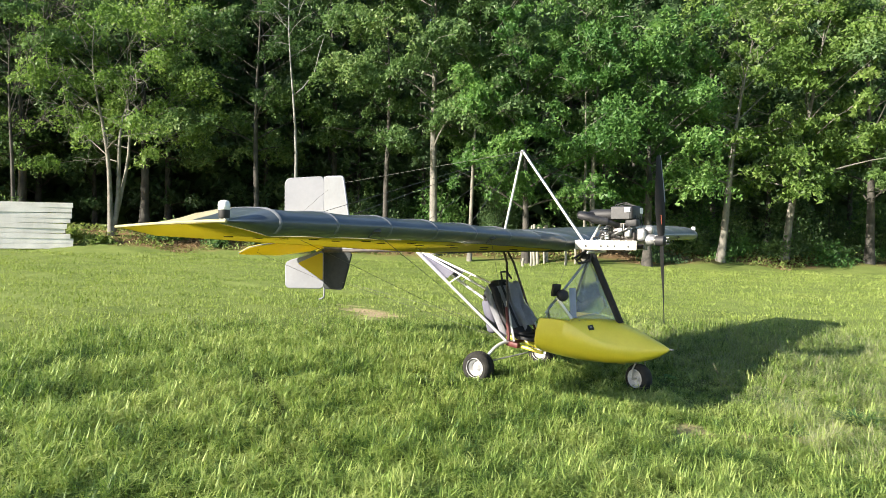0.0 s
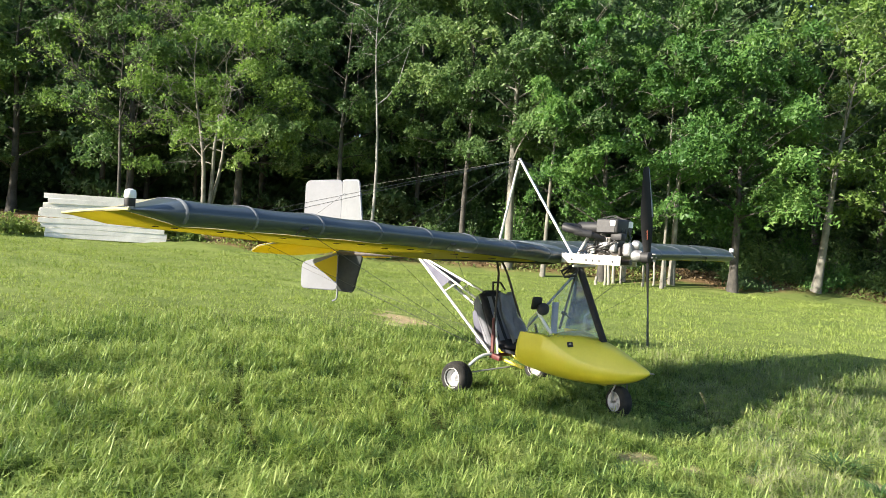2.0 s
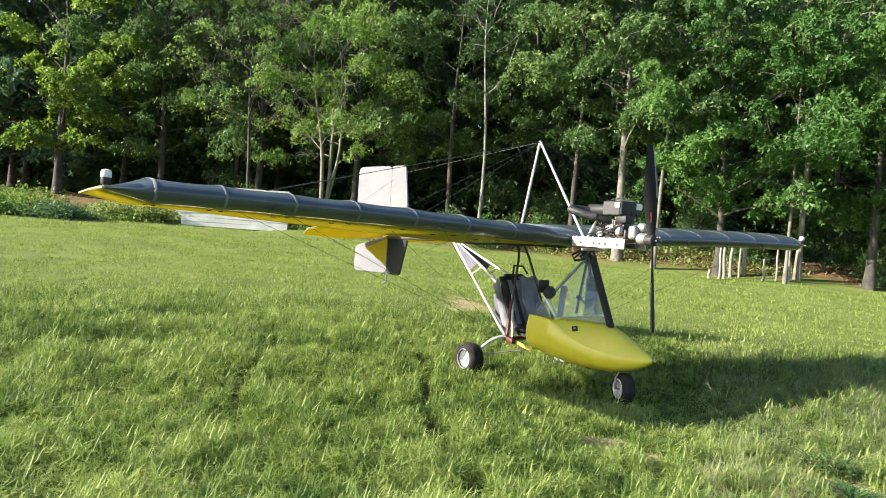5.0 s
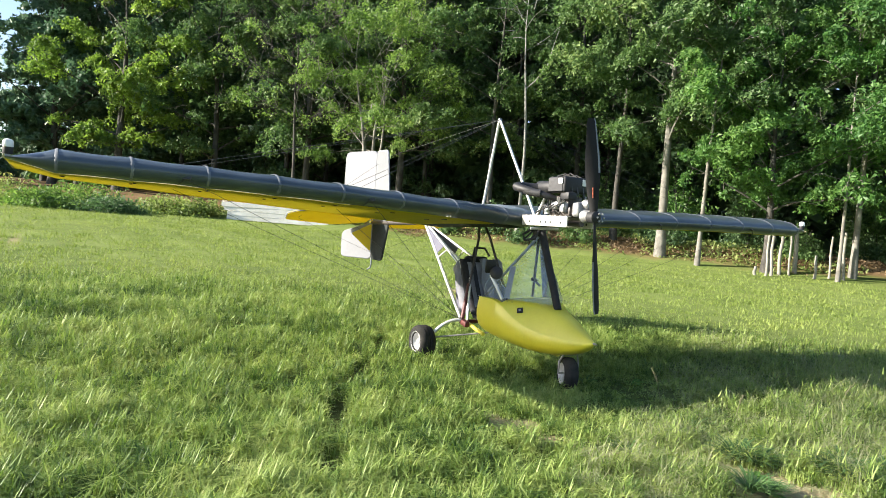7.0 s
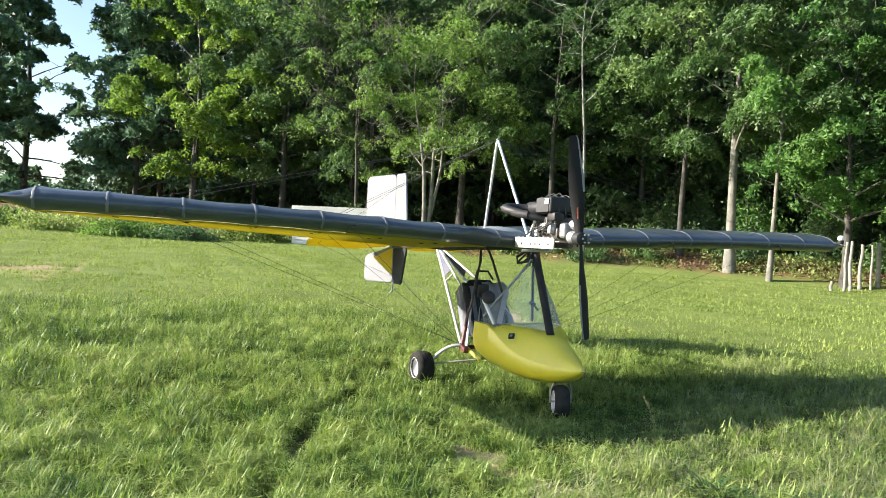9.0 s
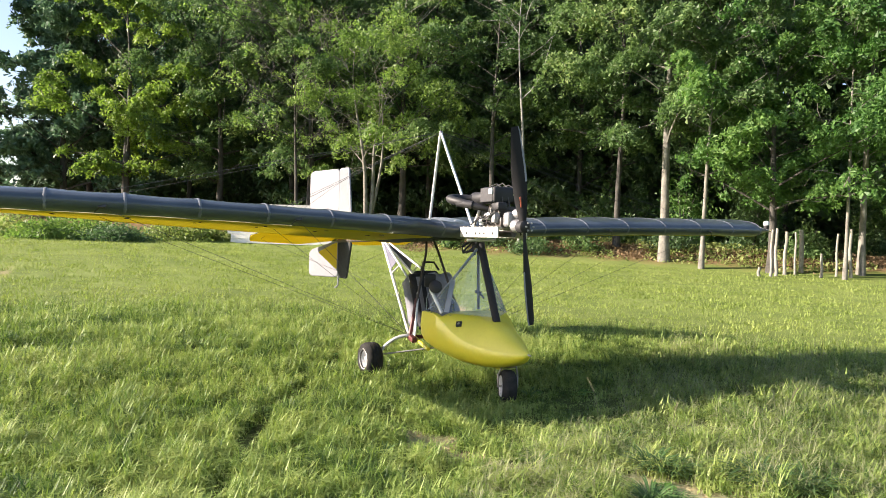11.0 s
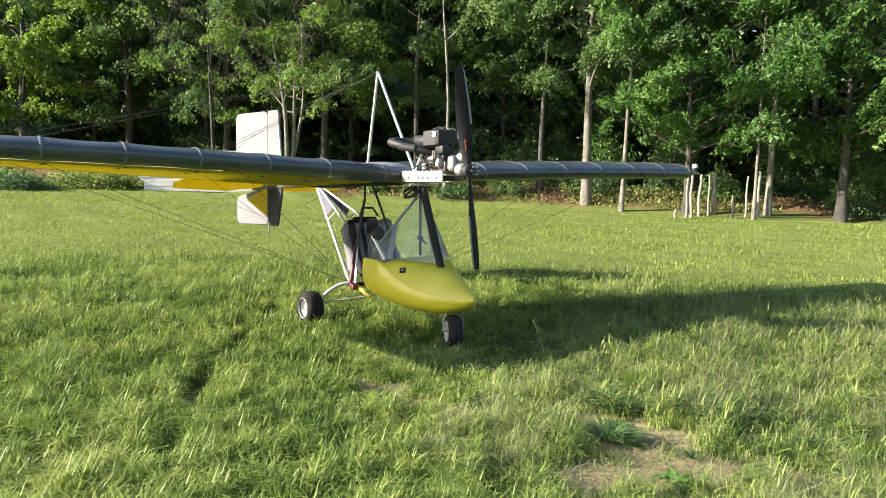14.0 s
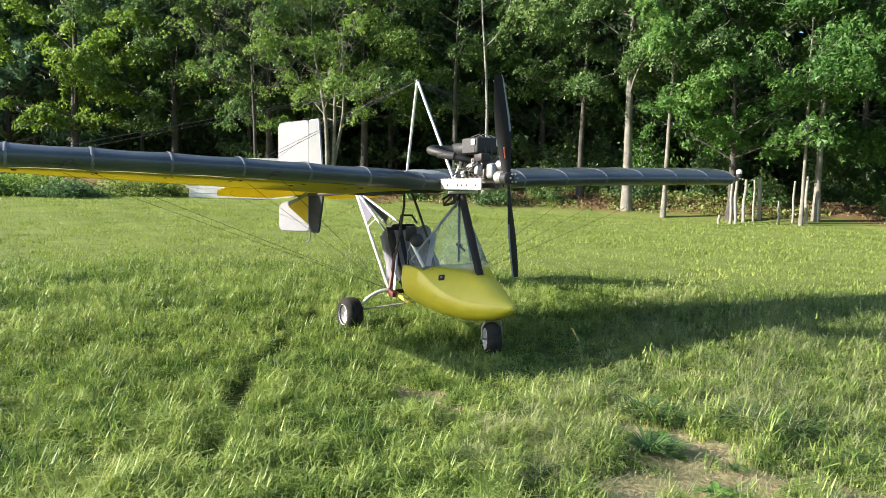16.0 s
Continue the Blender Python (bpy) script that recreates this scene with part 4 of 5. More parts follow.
def make_stalk(x, y, h, seed):
    """A tall thin stem with a feathery seed head."""
    rng = random.Random(seed)
    bx, by = rng.uniform(-0.1, 0.1), rng.uniform(-0.1, 0.1)
    pts = [(bx * f * f, by * f * f, h * f) for f in (0, 0.3, 0.6, 0.85, 1.0)]
    s = Shape().tube(pts, [0.0026, 0.0024, 0.002, 0.0016, 0.001], 5)
    for k in range(22):
        f = 0.66 + 0.33 * k / 21
        a = k * 2.4
        p = Vector((bx * f * f, by * f * f, h * f))
        s.tube([p, p + Vector((math.cos(a) * 0.016, math.sin(a) * 0.016, 0.018)) * (1.3 - f * 0.6)], [0.003, 0.001], 4)
    ob = mesh_object("seed_stalk", s, M_STALK, 60)
    ob.matrix_world = pose(x, y, gz(x, y) - 0.01)
    return tagged(ob, "tall dry grass stalk with a feathery seed head", "grass stalk", "seed stalks in the field")


for i, (x, y, h) in enumerate([(0.50, 0.42, 0.30), (0.95, 0.75, 0.20), (1.05, 1.9, 0.24)]):
    make_stalk(x, y, h, 700 + i)


def bank_cover():
    """Low leafy cover along the foot of the wood."""
    rng = np.random.default_rng(23)
    k = 34000
    a, s = rng.uniform(-4, 50, k), rng.uniform(0.2, 6.0, k)
    x, y = -29 + a * 0.725 - s * 0.689, 6 + a * 0.689 + s * 0.725
    m = soft_noise(x, y, 0.9, 3.0) + 0.7 * soft_noise(x, y, 2.7, 1.0) > np.where((a > 12) & (a < 21) & (s < 3.5), -0.05, -0.3)
    x, y = x[m], y[m]
    c = np.stack([x, y, ground_z(x, y) + rng.uniform(0.0, 0.34, len(x)) ** 1.2], 1)
    k = 12000
    a, s = rng.uniform(4, 34, k), rng.uniform(-0.1, 4.5, k)
    x, y = -29 + a * 0.725 - s * 0.689, 6 + a * 0.689 + s * 0.725
    d = np.stack([x, y, ground_z(x, y) + rng.uniform(0.0, 0.05, k)], 1)
    tagged(pieces_object("leaf_litter", leaf_pieces(d, 0.12, rng, 1.2, 0.7), 3, M_LITTER), "fallen brown leaves on the wooded bank", "leaf litter", kind="stuff")
    tagged(pieces_object("ground_cover", leaf_pieces(c, 0.13, rng, 0.9), 3, M_BRUSH), "low yellow-green leafy cover on the wooded bank", "undergrowth", kind="stuff")


bank_cover()

# ---- the aircraft ----
plane = empty("ultralight_aircraft", 0, 0, 0)
tagged(plane, "yellow ultralight aircraft with dark grey wings parked on grass", "aircraft")

BATTENS = [0.29, 0.81, 1.33, 1.86, 2.38, 2.90, 3.41, 3.87]


def wing_section(y):
    """Nose point, chord, thickness factor and trailing height of the wing at the span place y."""
    a = abs(y)
    zc = 1.425 + 0.055 * a - 0.0062 * a * a
    nose = -0.80
    te = -2.45 + 0.09 * a
    te_z = 1.285 + 0.0466 * a if y < 0 else 1.44 + 0.035 * a
    th = 1.0 if a < 3.87 else max(0.06, 1 - (a - 3.87) / 0.30 * 0.94)
    if a > 3.87:
        nose -= 0.10 * (a - 3.87) / 0.3
        te_z += 0.04 * (a - 3.87) / 0.3
    return nose, zc, te, te_z, th


UP = [(0.0, 0.0), (0.006, 0.023), (0.02, 0.044), (0.05, 0.070), (0.09, 0.089), (0.2, 0.112), (0.4, 0.128), (0.65, 0.118), (0.85, 0.06), (1.0, 0.0)]
LOW = [(0.0, 0.0), (0.008, -0.034), (0.03, -0.058), (0.07, -0.074), (0.13, -0.080), (0.3, -0.058), (0.6, -0.03), (0.85, -0.010), (1.0, -0.003)]


def wing_point(y, f, low, puff=0.0):
    nose, zc, te, te_z, th = wing_section(y)
    tab = LOW if low else UP
    for (f0, z0), (f1, z1) in zip(tab, tab[1:]):
        if f <= f1 + 1e-9:
            w = (f - f0) / (f1 - f0)
            if f0 == 0.0:
                w = math.sqrt(w)
            zz = z0 + (z1 - z0) * w
            break
    x = nose + (te - nose) * f
    return Vector((x, y, zc + (te_z - zc) * f + zz * th * (1 + puff)))


def spans(side):
    """Span places with the cloth sagging a little between the battens."""
    edges = [0.0] + BATTENS + [4.17]
    out = []
    for a, b in zip(edges, edges[1:]):
        steps = 10 if a in (0.0, 0.29) else 4
        for k in range(steps):
            t = k / steps
            out.append((side * (a + (b - a) * t), -0.085 * math.sin(math.pi * t)))
    out.append((side * 4.17, 0))
    return out


FU = [0.0, 0.004, 0.012, 0.03, 0.05, 0.08, 0.14, 0.24, 0.34, 0.48, 0.65, 0.8, 0.92, 1.0]
FINE = [0.002, 0.004, 0.007, 0.011, 0.016, 0.022, 0.03, 0.04, 0.052, 0.068, 0.09, 0.12, 0.17, 0.24, 0.34]


def creased(y, f, puff):
    """The sleeve's upper face, with slack folds running slantwise in the bay next to the root."""
    q = wing_point(y, f, False, puff)
    a = abs(y)
    if 0.29 < a < 0.81:
        g = math.sin(math.pi * (a - 0.29) / 0.52) ** 0.7
        k = FINE.index(f)
        q += Vector((0.5, 0, 1)).normalized() * 0.011 * g * math.sin(k * 1.75 + (a - 0.3) * 9)
    return q


for side, nm in ((-1, "wing"), (1, "wing")):
    upper, sleeve, lower, root = Shape(), Shape(), Shape(), Shape()
    sp = spans(side)
    split_u, split_l = 8, 5
    upper.grid([[wing_point(y, f, False, p) for f in FU[split_u:]] for y, p in sp if abs(y) >= 1.3])
    root.grid([[wing_point(y, f, False, p) for f in FU[split_u:]] for y, p in sp if abs(y) <= 1.34])
    sleeve.grid([[wing_point(y, f, True, p) for f in FU[:split_l + 1]][::-1] + [creased(y, f, p) for f in FINE] for y, p in sp])
    lower.grid([[wing_point(y, f, True, p * 0.5) for f in FU[split_l:]] for y, p in sp if abs(y) >= 0.34])
    under = Shape().grid([[wing_point(y, f, True, p * 0.5) for f in FU[split_l:]] for y, p in sp if abs(y) <= 0.35])
    w = part(nm, lower, M_YCLOTH, plane, "yellow sailcloth wing underside with dark sleeve")
    part("upper_skin", upper, M_CREAM if side < 0 else M_GREY, w, "cream sailcloth upper skin" if side < 0 else "dark grey sailcloth upper skin")
    part("root_underside", under, M_MATT, w, "dark grey cloth under the wing root")
    part("root_skin", root, M_GREY, w, "dark grey cloth panel at the wing root")
    part("leading_edge", sleeve, M_GREY, w, "dark slate grey leading edge sleeve")
    for b in BATTENS:
        s = Shape()
        rows = []
        for dy, up in ((-0.012, 0.0), (-0.006, 0.005), (0.006, 0.005), (0.012, 0.0)):
            y = side * (b + dy)
            row = []
            for f, low in [(0.04, True), (0.012, True), (0.0, False), (0.012, False), (0.03, False), (0.06, False), (0.1, False), (0.16, False), (0.24, False), (0.34, False)]:
                q = wing_point(y, f, low)
                c = wing_point(y, 0.1, False) - Vector((0, 0, 0.07))
                row.append(q + (q - c).normalized() * (up + 0.001))
            rows.append(row)
        s.grid(rows)
        part("batten_band", s, M_BAND, w, "pale batten tape over the leading edge")
    # tip tube and trailing hem
    s = Shape().tube([wing_point(side * 4.17, f, False) for f in (0.0, 0.15, 0.35, 0.6, 0.85, 1.0)], 0.009, 8)
    part("tip_tube", s, M_HEM, w, "cream cloth hem at the wing tip")
    s = Shape().tube([wing_point(side * a, 1.0, False) for a in (0.05, 1, 2, 3, 4.17)], 0.008, 6)
    part("trailing_hem", s, M_YCLOTH, w)
    # lacing holes and seam marks under the wing
    for k, b in enumerate(BATTENS):
        for f in (0.2, 0.42):
            q = wing_point(side * (b - 0.04), f, True) + Vector((0, 0, -0.004))
            s = Shape().box((0, 0, 0), (0.085, 0.022, 0.006), pose(*q, 0, 0, 8 * side), 0.002, 1)
            part("batten_tie", s, M_BLACK, w, "dark batten tie under the wing")
    for a in (1.62, 3.05):
        q = wing_point(side * a, 0.012, True)
        part("wire_tang", Shape().box((0, 0, 0), (0.03, 0.055, 0.012), pose(q.x + 0.012, q.y, q.z + 0.012, 0, 40, 25 * side), 0.003, 1).tube([q + Vector((0.01, 0, 0.02)), q + Vector((-0.02, side * 0.05, -0.035))], 0.005, 6), M_WIRE, w, "dark steel wire tang on the leading edge")
    # tip lamp
    q = wing_point(side * 4.15, 0.03, False) - Vector((0.02, 0, 0.0))
    lamp = part("tip_lamp", Shape().lathe([(0.0, 0.0), (0.028, 0.0), (0.031, 0.008), (0.031, 0.047), (0.0, 0.047)], pose(q.x, q.y, q.z + 0.012), 18), M_BLACK, plane, "white domed strobe lamp on the wing tip")
    part("lens", Shape().lathe([(0.031, 0.047), (0.034, 0.051), (0.033, 0.080), (0.028, 0.094), (0.013, 0.100), (0.0, 0.101)], pose(q.x, q.y, q.z + 0.012), 18), M_LENS, lamp, "white strobe lens")
    part("bracket", Shape().box((q.x, q.y, q.z + 0.01), (0.05, 0.03, 0.03), None, 0.004), M_STEEL, lamp)

MAST = Vector((-1.464, -0.02, 2.40))
part("keel_tube", Shape().tube([(-0.12, 0, 1.40), (-0.9, 0, 1.395), (-2.9, 0, 1.325), (-4.55, 0, 1.275)], 0.027, 12), M_DARKTUBE, plane, "dark painted keel tube")
part("mast_leg", Shape().tube([(-0.734, -0.035, 1.44), MAST], 0.0135, 10), M_ALU, plane, "bright aluminium mast leg")
part("mast_leg", Shape().tube([(-1.72, 0.0, 1.45), MAST + Vector((-0.01, 0, 0))], 0.0135, 10), M_ALU, plane, "bright aluminium mast leg")
part("mast_cap", Shape().box((MAST.x, MAST.y, MAST.z), (0.036, 0.034, 0.03), None, 0.01), M_WHITE, plane)

# rigging wires
LE_IN, LE_OUT = 1.62, 3.05
JOINT = Vector((-1.44, 0.31, 0.375))
wires = []
for sy in (-1, 1):
    j = Vector((JOINT.x, sy * JOINT.y, JOINT.z + 0.02))
    for b in (LE_IN, LE_OUT):
        q = wing_point(sy * b, 0.012, True)
        r = wing_point(sy * b, 0.55, True)
        wires += [(j, q), (j, r)]
        wires += [(MAST, wing_point(sy * b, 0.16, False)), (MAST, wing_point(sy * b, 0.55, False))]
        f = Shape().box((0, 0, 0), (0.008, 0.05, 0.012), pose(q.x + 0.008, q.y, q.z, 0, 0, 30 * sy), 0.003, 1)
        part("wire_tang", f, M_WIRE, plane)
    wires += [(Vector((-4.45, 0, 2.1)), Vector((-4.6, sy * 1.05, 1.28))), (Vector((-4.45, 0, 0.85)), Vector((-4.6, sy * 1.05, 1.27))), (j, Vector((-4.3, 0, 0.9)))]
wires += [(MAST, Vector((-4.45, 0, 2.15)))]
for a, b in wires:
    part("rigging_wire", Shape().tube([a, b], 0.0019, 5), M_WIRE, plane)

# ---- pod ----
#          x,   half width, bottom, crease, top
POD = [(-1.05, 0.375, 0.315, 0.672, 0.684), (-0.93, 0.378, 0.290, 0.674, 0.690), (-0.80, 0.370, 0.272, 0.665, 0.697), (-0.70, 0.360, 0.262, 0.627, 0.700), (-0.60, 0.341, 0.256, 0.565, 0.698), (-0.48, 0.310, 0.254, 0.505, 0.680), (-0.35, 0.268, 0.258, 0.462, 0.648),
       (-0.18, 0.200, 0.280, 0.438, 0.588), (-0.04, 0.130, 0.318, 0.428, 0.524), (0.06, 0.072, 0.365, 0.426, 0.480), (0.115, 0.032, 0.402, 0.428, 0.452), (0.14, 0.008, 0.425, 0.431, 0.438)]


def deck_power(x):
    """How square the deck is across: boxy at the cockpit, rounder at the nose."""
    k0 = min(1.0, max(0.0, (x + 1.0) / 0.55))
    return 7.0 - 4.6 * k0 * k0 * (3 - 2 * k0)


def pod_line(x):
    """Half width, bottom, crease and top of the pod at x, on smooth curves through the stations."""
    i = max(0, min(len(POD) - 2, sum(1 for q in POD if q[0] <= x) - 1))
    p0, p1, p2, p3 = POD[max(i - 1, 0)], POD[i], POD[i + 1], POD[min(i + 2, len(POD) - 1)]
    h = p2[0] - p1[0]
    t = (x - p1[0]) / h
    out = []
    for k in range(1, 5):
        m1 = (p2[k] - p0[k]) / (p2[0] - p0[0]) * h
        m2 = (p3[k] - p1[k]) / (p3[0] - p1[0]) * h
        out.append((2 * t**3 - 3 * t**2 + 1) * p1[k] + (t**3 - 2 * t**2 + t) * m1 + (3 * t**2 - 2 * t**3) * p2[k] + (t**3 - t**2) * m2)
    return out


def deck_z(x, y):
    """Height of the pod's sloping deck."""
    w, zb, zk, zt = pod_line(x)
    return zk + (zt - zk) * (1 - min(1.0, abs(y) / w) ** deck_power(x))


def pod_ring(x, w, zb, zk, zt):
    """Rounded belly, upright flank up to a crease, then the sloping deck, once round."""
    ring = []
    k0 = min(1.0, max(0.0, (x + 1.0) / 0.75))
    for k in range(12):
        a = math.pi * k / 12
        c, q = math.cos(a), math.sin(a)
        z = zk - (zk - zb) * abs(q) ** 0.75
        ring.append((x - 0.11 * (1 - k0) * (zt - z) / (zt - zb), w * math.copysign(abs(c) ** 0.6, c), z))
    p = deck_power(x)
    for k in range(16):
        u = -math.cos(math.pi * k / 16)
        ring.append((x, w * u, zk + (zt - zk) * (1 - abs(u) ** p)))
    return ring


rings = []
for i in range(45):
    x = -1.05 + 1.19 * (i / 44)
    rings.append(pod_ring(x, *pod_line(x)))
hull = Shape()
m_ = len(rings[0])
hull.add([q for r in rings for q in r], [(i * m_ + j, i * m_ + (j + 1) % m_, (i + 1) * m_ + (j + 1) % m_, (i + 1) * m_ + j) for i in range(len(rings) - 1) for j in range(m_) if not (i < 12 and 14 <= j <= 25)])
pod = part("nose_pod", hull, M_YELLOW, plane, "glossy yellow fibreglass nose pod", smooth=62)
md = pod.modifiers.new("wall", "SOLIDIFY")
md.thickness = 0.006
VX, VY = -0.543, -0.262
slope_x = (deck_z(VX + 0.02, VY) - deck_z(VX - 0.02, VY)) / 0.04
slope_y = (deck_z(VX, VY + 0.01) - deck_z(VX, VY - 0.01)) / 0.02
vent_n = Vector((-slope_x, -slope_y, 1.0)).normalized()
vent_p = Vector((VX, VY, deck_z(VX, VY)))
vent_m = look(vent_p + vent_n * 0.006, vent_p - vent_n, 12)
vent = part("vent", Shape().box((0, 0, 0), (0.052, 0.052, 0.016), vent_m, 0.004), M_BLACK, pod, "small black square vent")
part("vent_hole", Shape().lathe([(0.0, 0.010), (0.011, 0.010), (0.013, 0.006)], vent_m, 14), M_STEEL, vent, "pale round vent centre")
part("nose_tip", Shape().lathe([(0.0, 0.03), (0.006, 0.025), (0.009, 0.0), (0.009, -0.02)], pose(0.15, 0, 0.433, 0, 90, 0), 10), M_STEEL, pod)
for k in range(9):
    t = k / 8
    for sy in (-1, 1):
        x = -1.06 + t * 0.5
        part("rivet", Shape().lathe([(0.007, 0), (0.006, 0.004), (0.0, 0.005)], pose(x, sy * (0.372 - 0.03 * t * t), 0.675 + 0.004 * t, 0, 0, 0), 8), M_STEEL, pod)

# ---- windscreen and front tubes ----
APEX = Vector((-0.70, 0, 1.27))
part("nose_tube", Shape().tube([(-0.655, 0, 1.30), (-0.35, 0, 0.64)], 0.034, 14), M_FOAM, plane, "black foam-covered front tube")
for sy in (-1, 1):
    foot = Vector((-1.02, -0.30, 0.72) if sy < 0 else (-0.99, 0.19, 0.69))
    tube = part("windscreen_tube", Shape().tube([APEX, foot], 0.013, 8), M_BLUE if sy < 0 else M_DARKTUBE, plane, "blue-grey windscreen tube" if sy < 0 else "dark windscreen tube")
    if sy > 0:
        q = APEX.lerp(foot, 0.72)
        part("clamp", Shape().box((0, 0, 0), (0.06, 0.04, 0.035), pose(*q, 0, 20, 30), 0.01).tube([q, q + Vector((0.07, 0.02, -0.05))], 0.010, 8), M_BLACK, tube, "black clamp on the tube")
    s = Shape()
    s.grid([[APEX.lerp(Vector((-0.38, sy * 0.03, 0.68)), f) for f in (0.05, 0.35, 0.7, 1)], [APEX.lerp(Vector((-0.62, sy * 0.27, 0.69)), f) + Vector((0.0, sy * 0.02 * math.sin(3.1 * f), 0)) for f in (0.05, 0.35, 0.7, 1)], [APEX.lerp(Vector((-1.02, sy * 0.335, 0.685)), f) for f in (0.05, 0.35, 0.7, 1)]])
    pane = part("windscreen", s, M_CLEAR, plane, "clear slightly hazed acrylic windscreen")
    pane.visible_shadow = False
part("joint_block", Shape().box((-0.70, 0, 1.30), (0.12, 0.07, 0.07), None, 0.01), M_BLACK, plane)
arm = part("mirror_arm", Shape().tube([(-0.70, -0.352, 0.69), (-0.84, -0.398, 0.89)], 0.016, 10), M_ALU, plane, "bright aluminium mirror arm on the pod rim")
part("mirror", Shape().lathe([(0.0, 0.035), (0.04, 0.032), (0.056, 0.018), (0.060, -0.01), (0.05, -0.03), (0.0, -0.036)], pose(-0.79, -0.375, 0.915, 0, 74, -40), 20), M_BLACK, arm, "round black mirror shell")
part("mirror_pad", Shape().box((0, 0, 0), (0.035, 0.10, 0.125), pose(-0.85, -0.40, 0.965, 0, 14, -24), 0.014, 2), M_BLACK, arm, "black rectangular mirror back")
part("mirror_wire", Shape().tube([(-0.84, -0.40, 0.88), (-0.93, -0.39, 0.80), (-0.97, -0.37, 0.69)], 0.005, 6), M_BLUE, arm)
part("strap", Shape().grid([[(-0.80 + 0.02 * k, -0.22 - 0.03 * k, 0.98 - 0.095 * k), (-0.74 + 0.02 * k, -0.20 - 0.03 * k, 0.98 - 0.095 * k)] for k in range(4)]), M_BLUE, plane, "blue-grey strap behind the windscreen")
part("stick", Shape().tube([(-1.15, 0, 0.40), (-1.12, 0, 0.60), (-1.16, 0, 0.72)], 0.014, 8), M_BLACK, plane, "black control stick")

# ---- seat ----
s = Shape()
prof = [(-1.08, 0.42), (-1.25, 0.37), (-1.42, 0.38), (-1.52, 0.46), (-1.60, 0.60), (-1.68, 0.76), (-1.74, 0.90), (-1.78, 0.96)]
rows = []
for x, z in prof:
    rows.append([(x + 0.035 * (1 - (k / 4) ** 2), y, z + (0.03 * (k / 4) ** 2 if z < 0.5 else 0)) for k, y in [(k, 0.19 * k / 4) for k in range(-4, 5)]])
s.grid(rows)
seat = part("seat", s, M_WEB, plane, "black sling seat with grey cushions and harness")
md = seat.modifiers.new("pad", "SOLIDIFY")
md.thickness = 0.035


def cushion(rows, puff):
    """A soft pad bulging from rows of points."""
    c = Shape()
    k = len(rows[0])
    out = []
    for i, r in enumerate(rows):
        out.append([Vector(q) + Vector((0.8, 0, 0.6)) * puff * math.sin(math.pi * (i + 0.3) / (len(rows) - 0.4)) ** 0.5 * math.sin(math.pi * (j + 0.3) / (k - 0.4)) ** 0.5 for j, q in enumerate(r)])
    return c.grid(out)


def seat_strip(lo, hi, y0, y1, lift=0.03):
    """Points on the seat's face between two heights along its profile."""
    out = []
    for i in range(8):
        t = (lo + (hi - lo) * i / 7) * (len(prof) - 1)
        a = min(int(t), len(prof) - 2)
        x = prof[a][0] + (prof[a + 1][0] - prof[a][0]) * (t - a)
        z = prof[a][1] + (prof[a + 1][1] - prof[a][1]) * (t - a)
        out.append([(x + lift + 0.02, y0 + (y1 - y0) * j / 6, z + lift * 0.5) for j in range(7)])
    return out


part("back_cushion", cushion(seat_strip(0.46, 0.93, -0.14, 0.14), 0.035), M_CLOTH, seat, "grey cloth back cushion")
part("seat_cushion", cushion(seat_strip(0.02, 0.36, -0.16, 0.16), 0.03), M_WEB, seat, "black seat cushion")
for sy in (-1, 1):
    part("harness_strap", Shape().grid([[(q[0][0] + 0.035, sy * 0.085 + d, q[0][2] + 0.015) for d in (-0.024, 0.024)] for q in seat_strip(0.3, 1.0, 0, 0.1)]), M_WEB, seat, "black harness strap")
    part("side_flap", cushion([[(x - 0.02, sy * (0.19 + 0.02 * j), z - 0.03 * j) for j in range(4)] for x, z in prof[3:]], 0.02), M_CLOTH if sy < 0 else M_WEB, seat, "loose cloth flap at the seat's side")
part("headrest", Shape().box((0, 0, 0), (0.07, 0.27, 0.11), pose(-1.755, 0, 0.955, 0, -18, 0), 0.03, 3), M_WEB, seat, "black padded headrest")
part("seat_pack", Shape().box((0, 0, 0), (0.13, 0.30, 0.38), pose(-1.79, -0.03, 0.62, 0, -14, 0), 0.05, 4), M_LILAC, seat, "grey cloth pack behind the seat")
part("pack_lid", Shape().box((0, 0, 0), (0.16, 0.31, 0.12), pose(-1.79, -0.03, 0.83, 0, -14, 0), 0.05, 4), M_WEB, seat, "black pack lid")
drape = []
for i, row in enumerate(seat_strip(0.97, 0.42, -0.02, 0.23, 0.075)):
    drape.append([(x + 0.014 * math.sin(j * 2.1 + i * 0.9), y + 0.02 * math.sin(i * 1.3 + j), z + 0.012 * math.sin(j * 1.4 - i * 1.1) + 0.012 * j * (i > 4)) for j, (x, y, z) in enumerate(row)])
dr = part("cloth_drape", Shape().grid(drape), M_CLOTH, seat, "crumpled light grey cloth thrown over the seat")
md = dr.modifiers.new("cloth", "SOLIDIFY")
md.thickness = 0.006
part("lap_belt", Shape().tube([(-1.45, -0.2, 0.46), (-1.30, -0.12, 0.47), (-1.24, 0.0, 0.48), (-1.30, 0.12, 0.47), (-1.45, 0.2, 0.46)], 0.016, 6), M_WEB, seat)
part("post_brace", Shape().tube([(-1.66, -0.10, 1.02), (-1.70, -0.06, 1.10), (-1.70, 0.06, 1.10), (-1.66, 0.10, 1.02)], 0.011, 8), M_BLACK, plane)

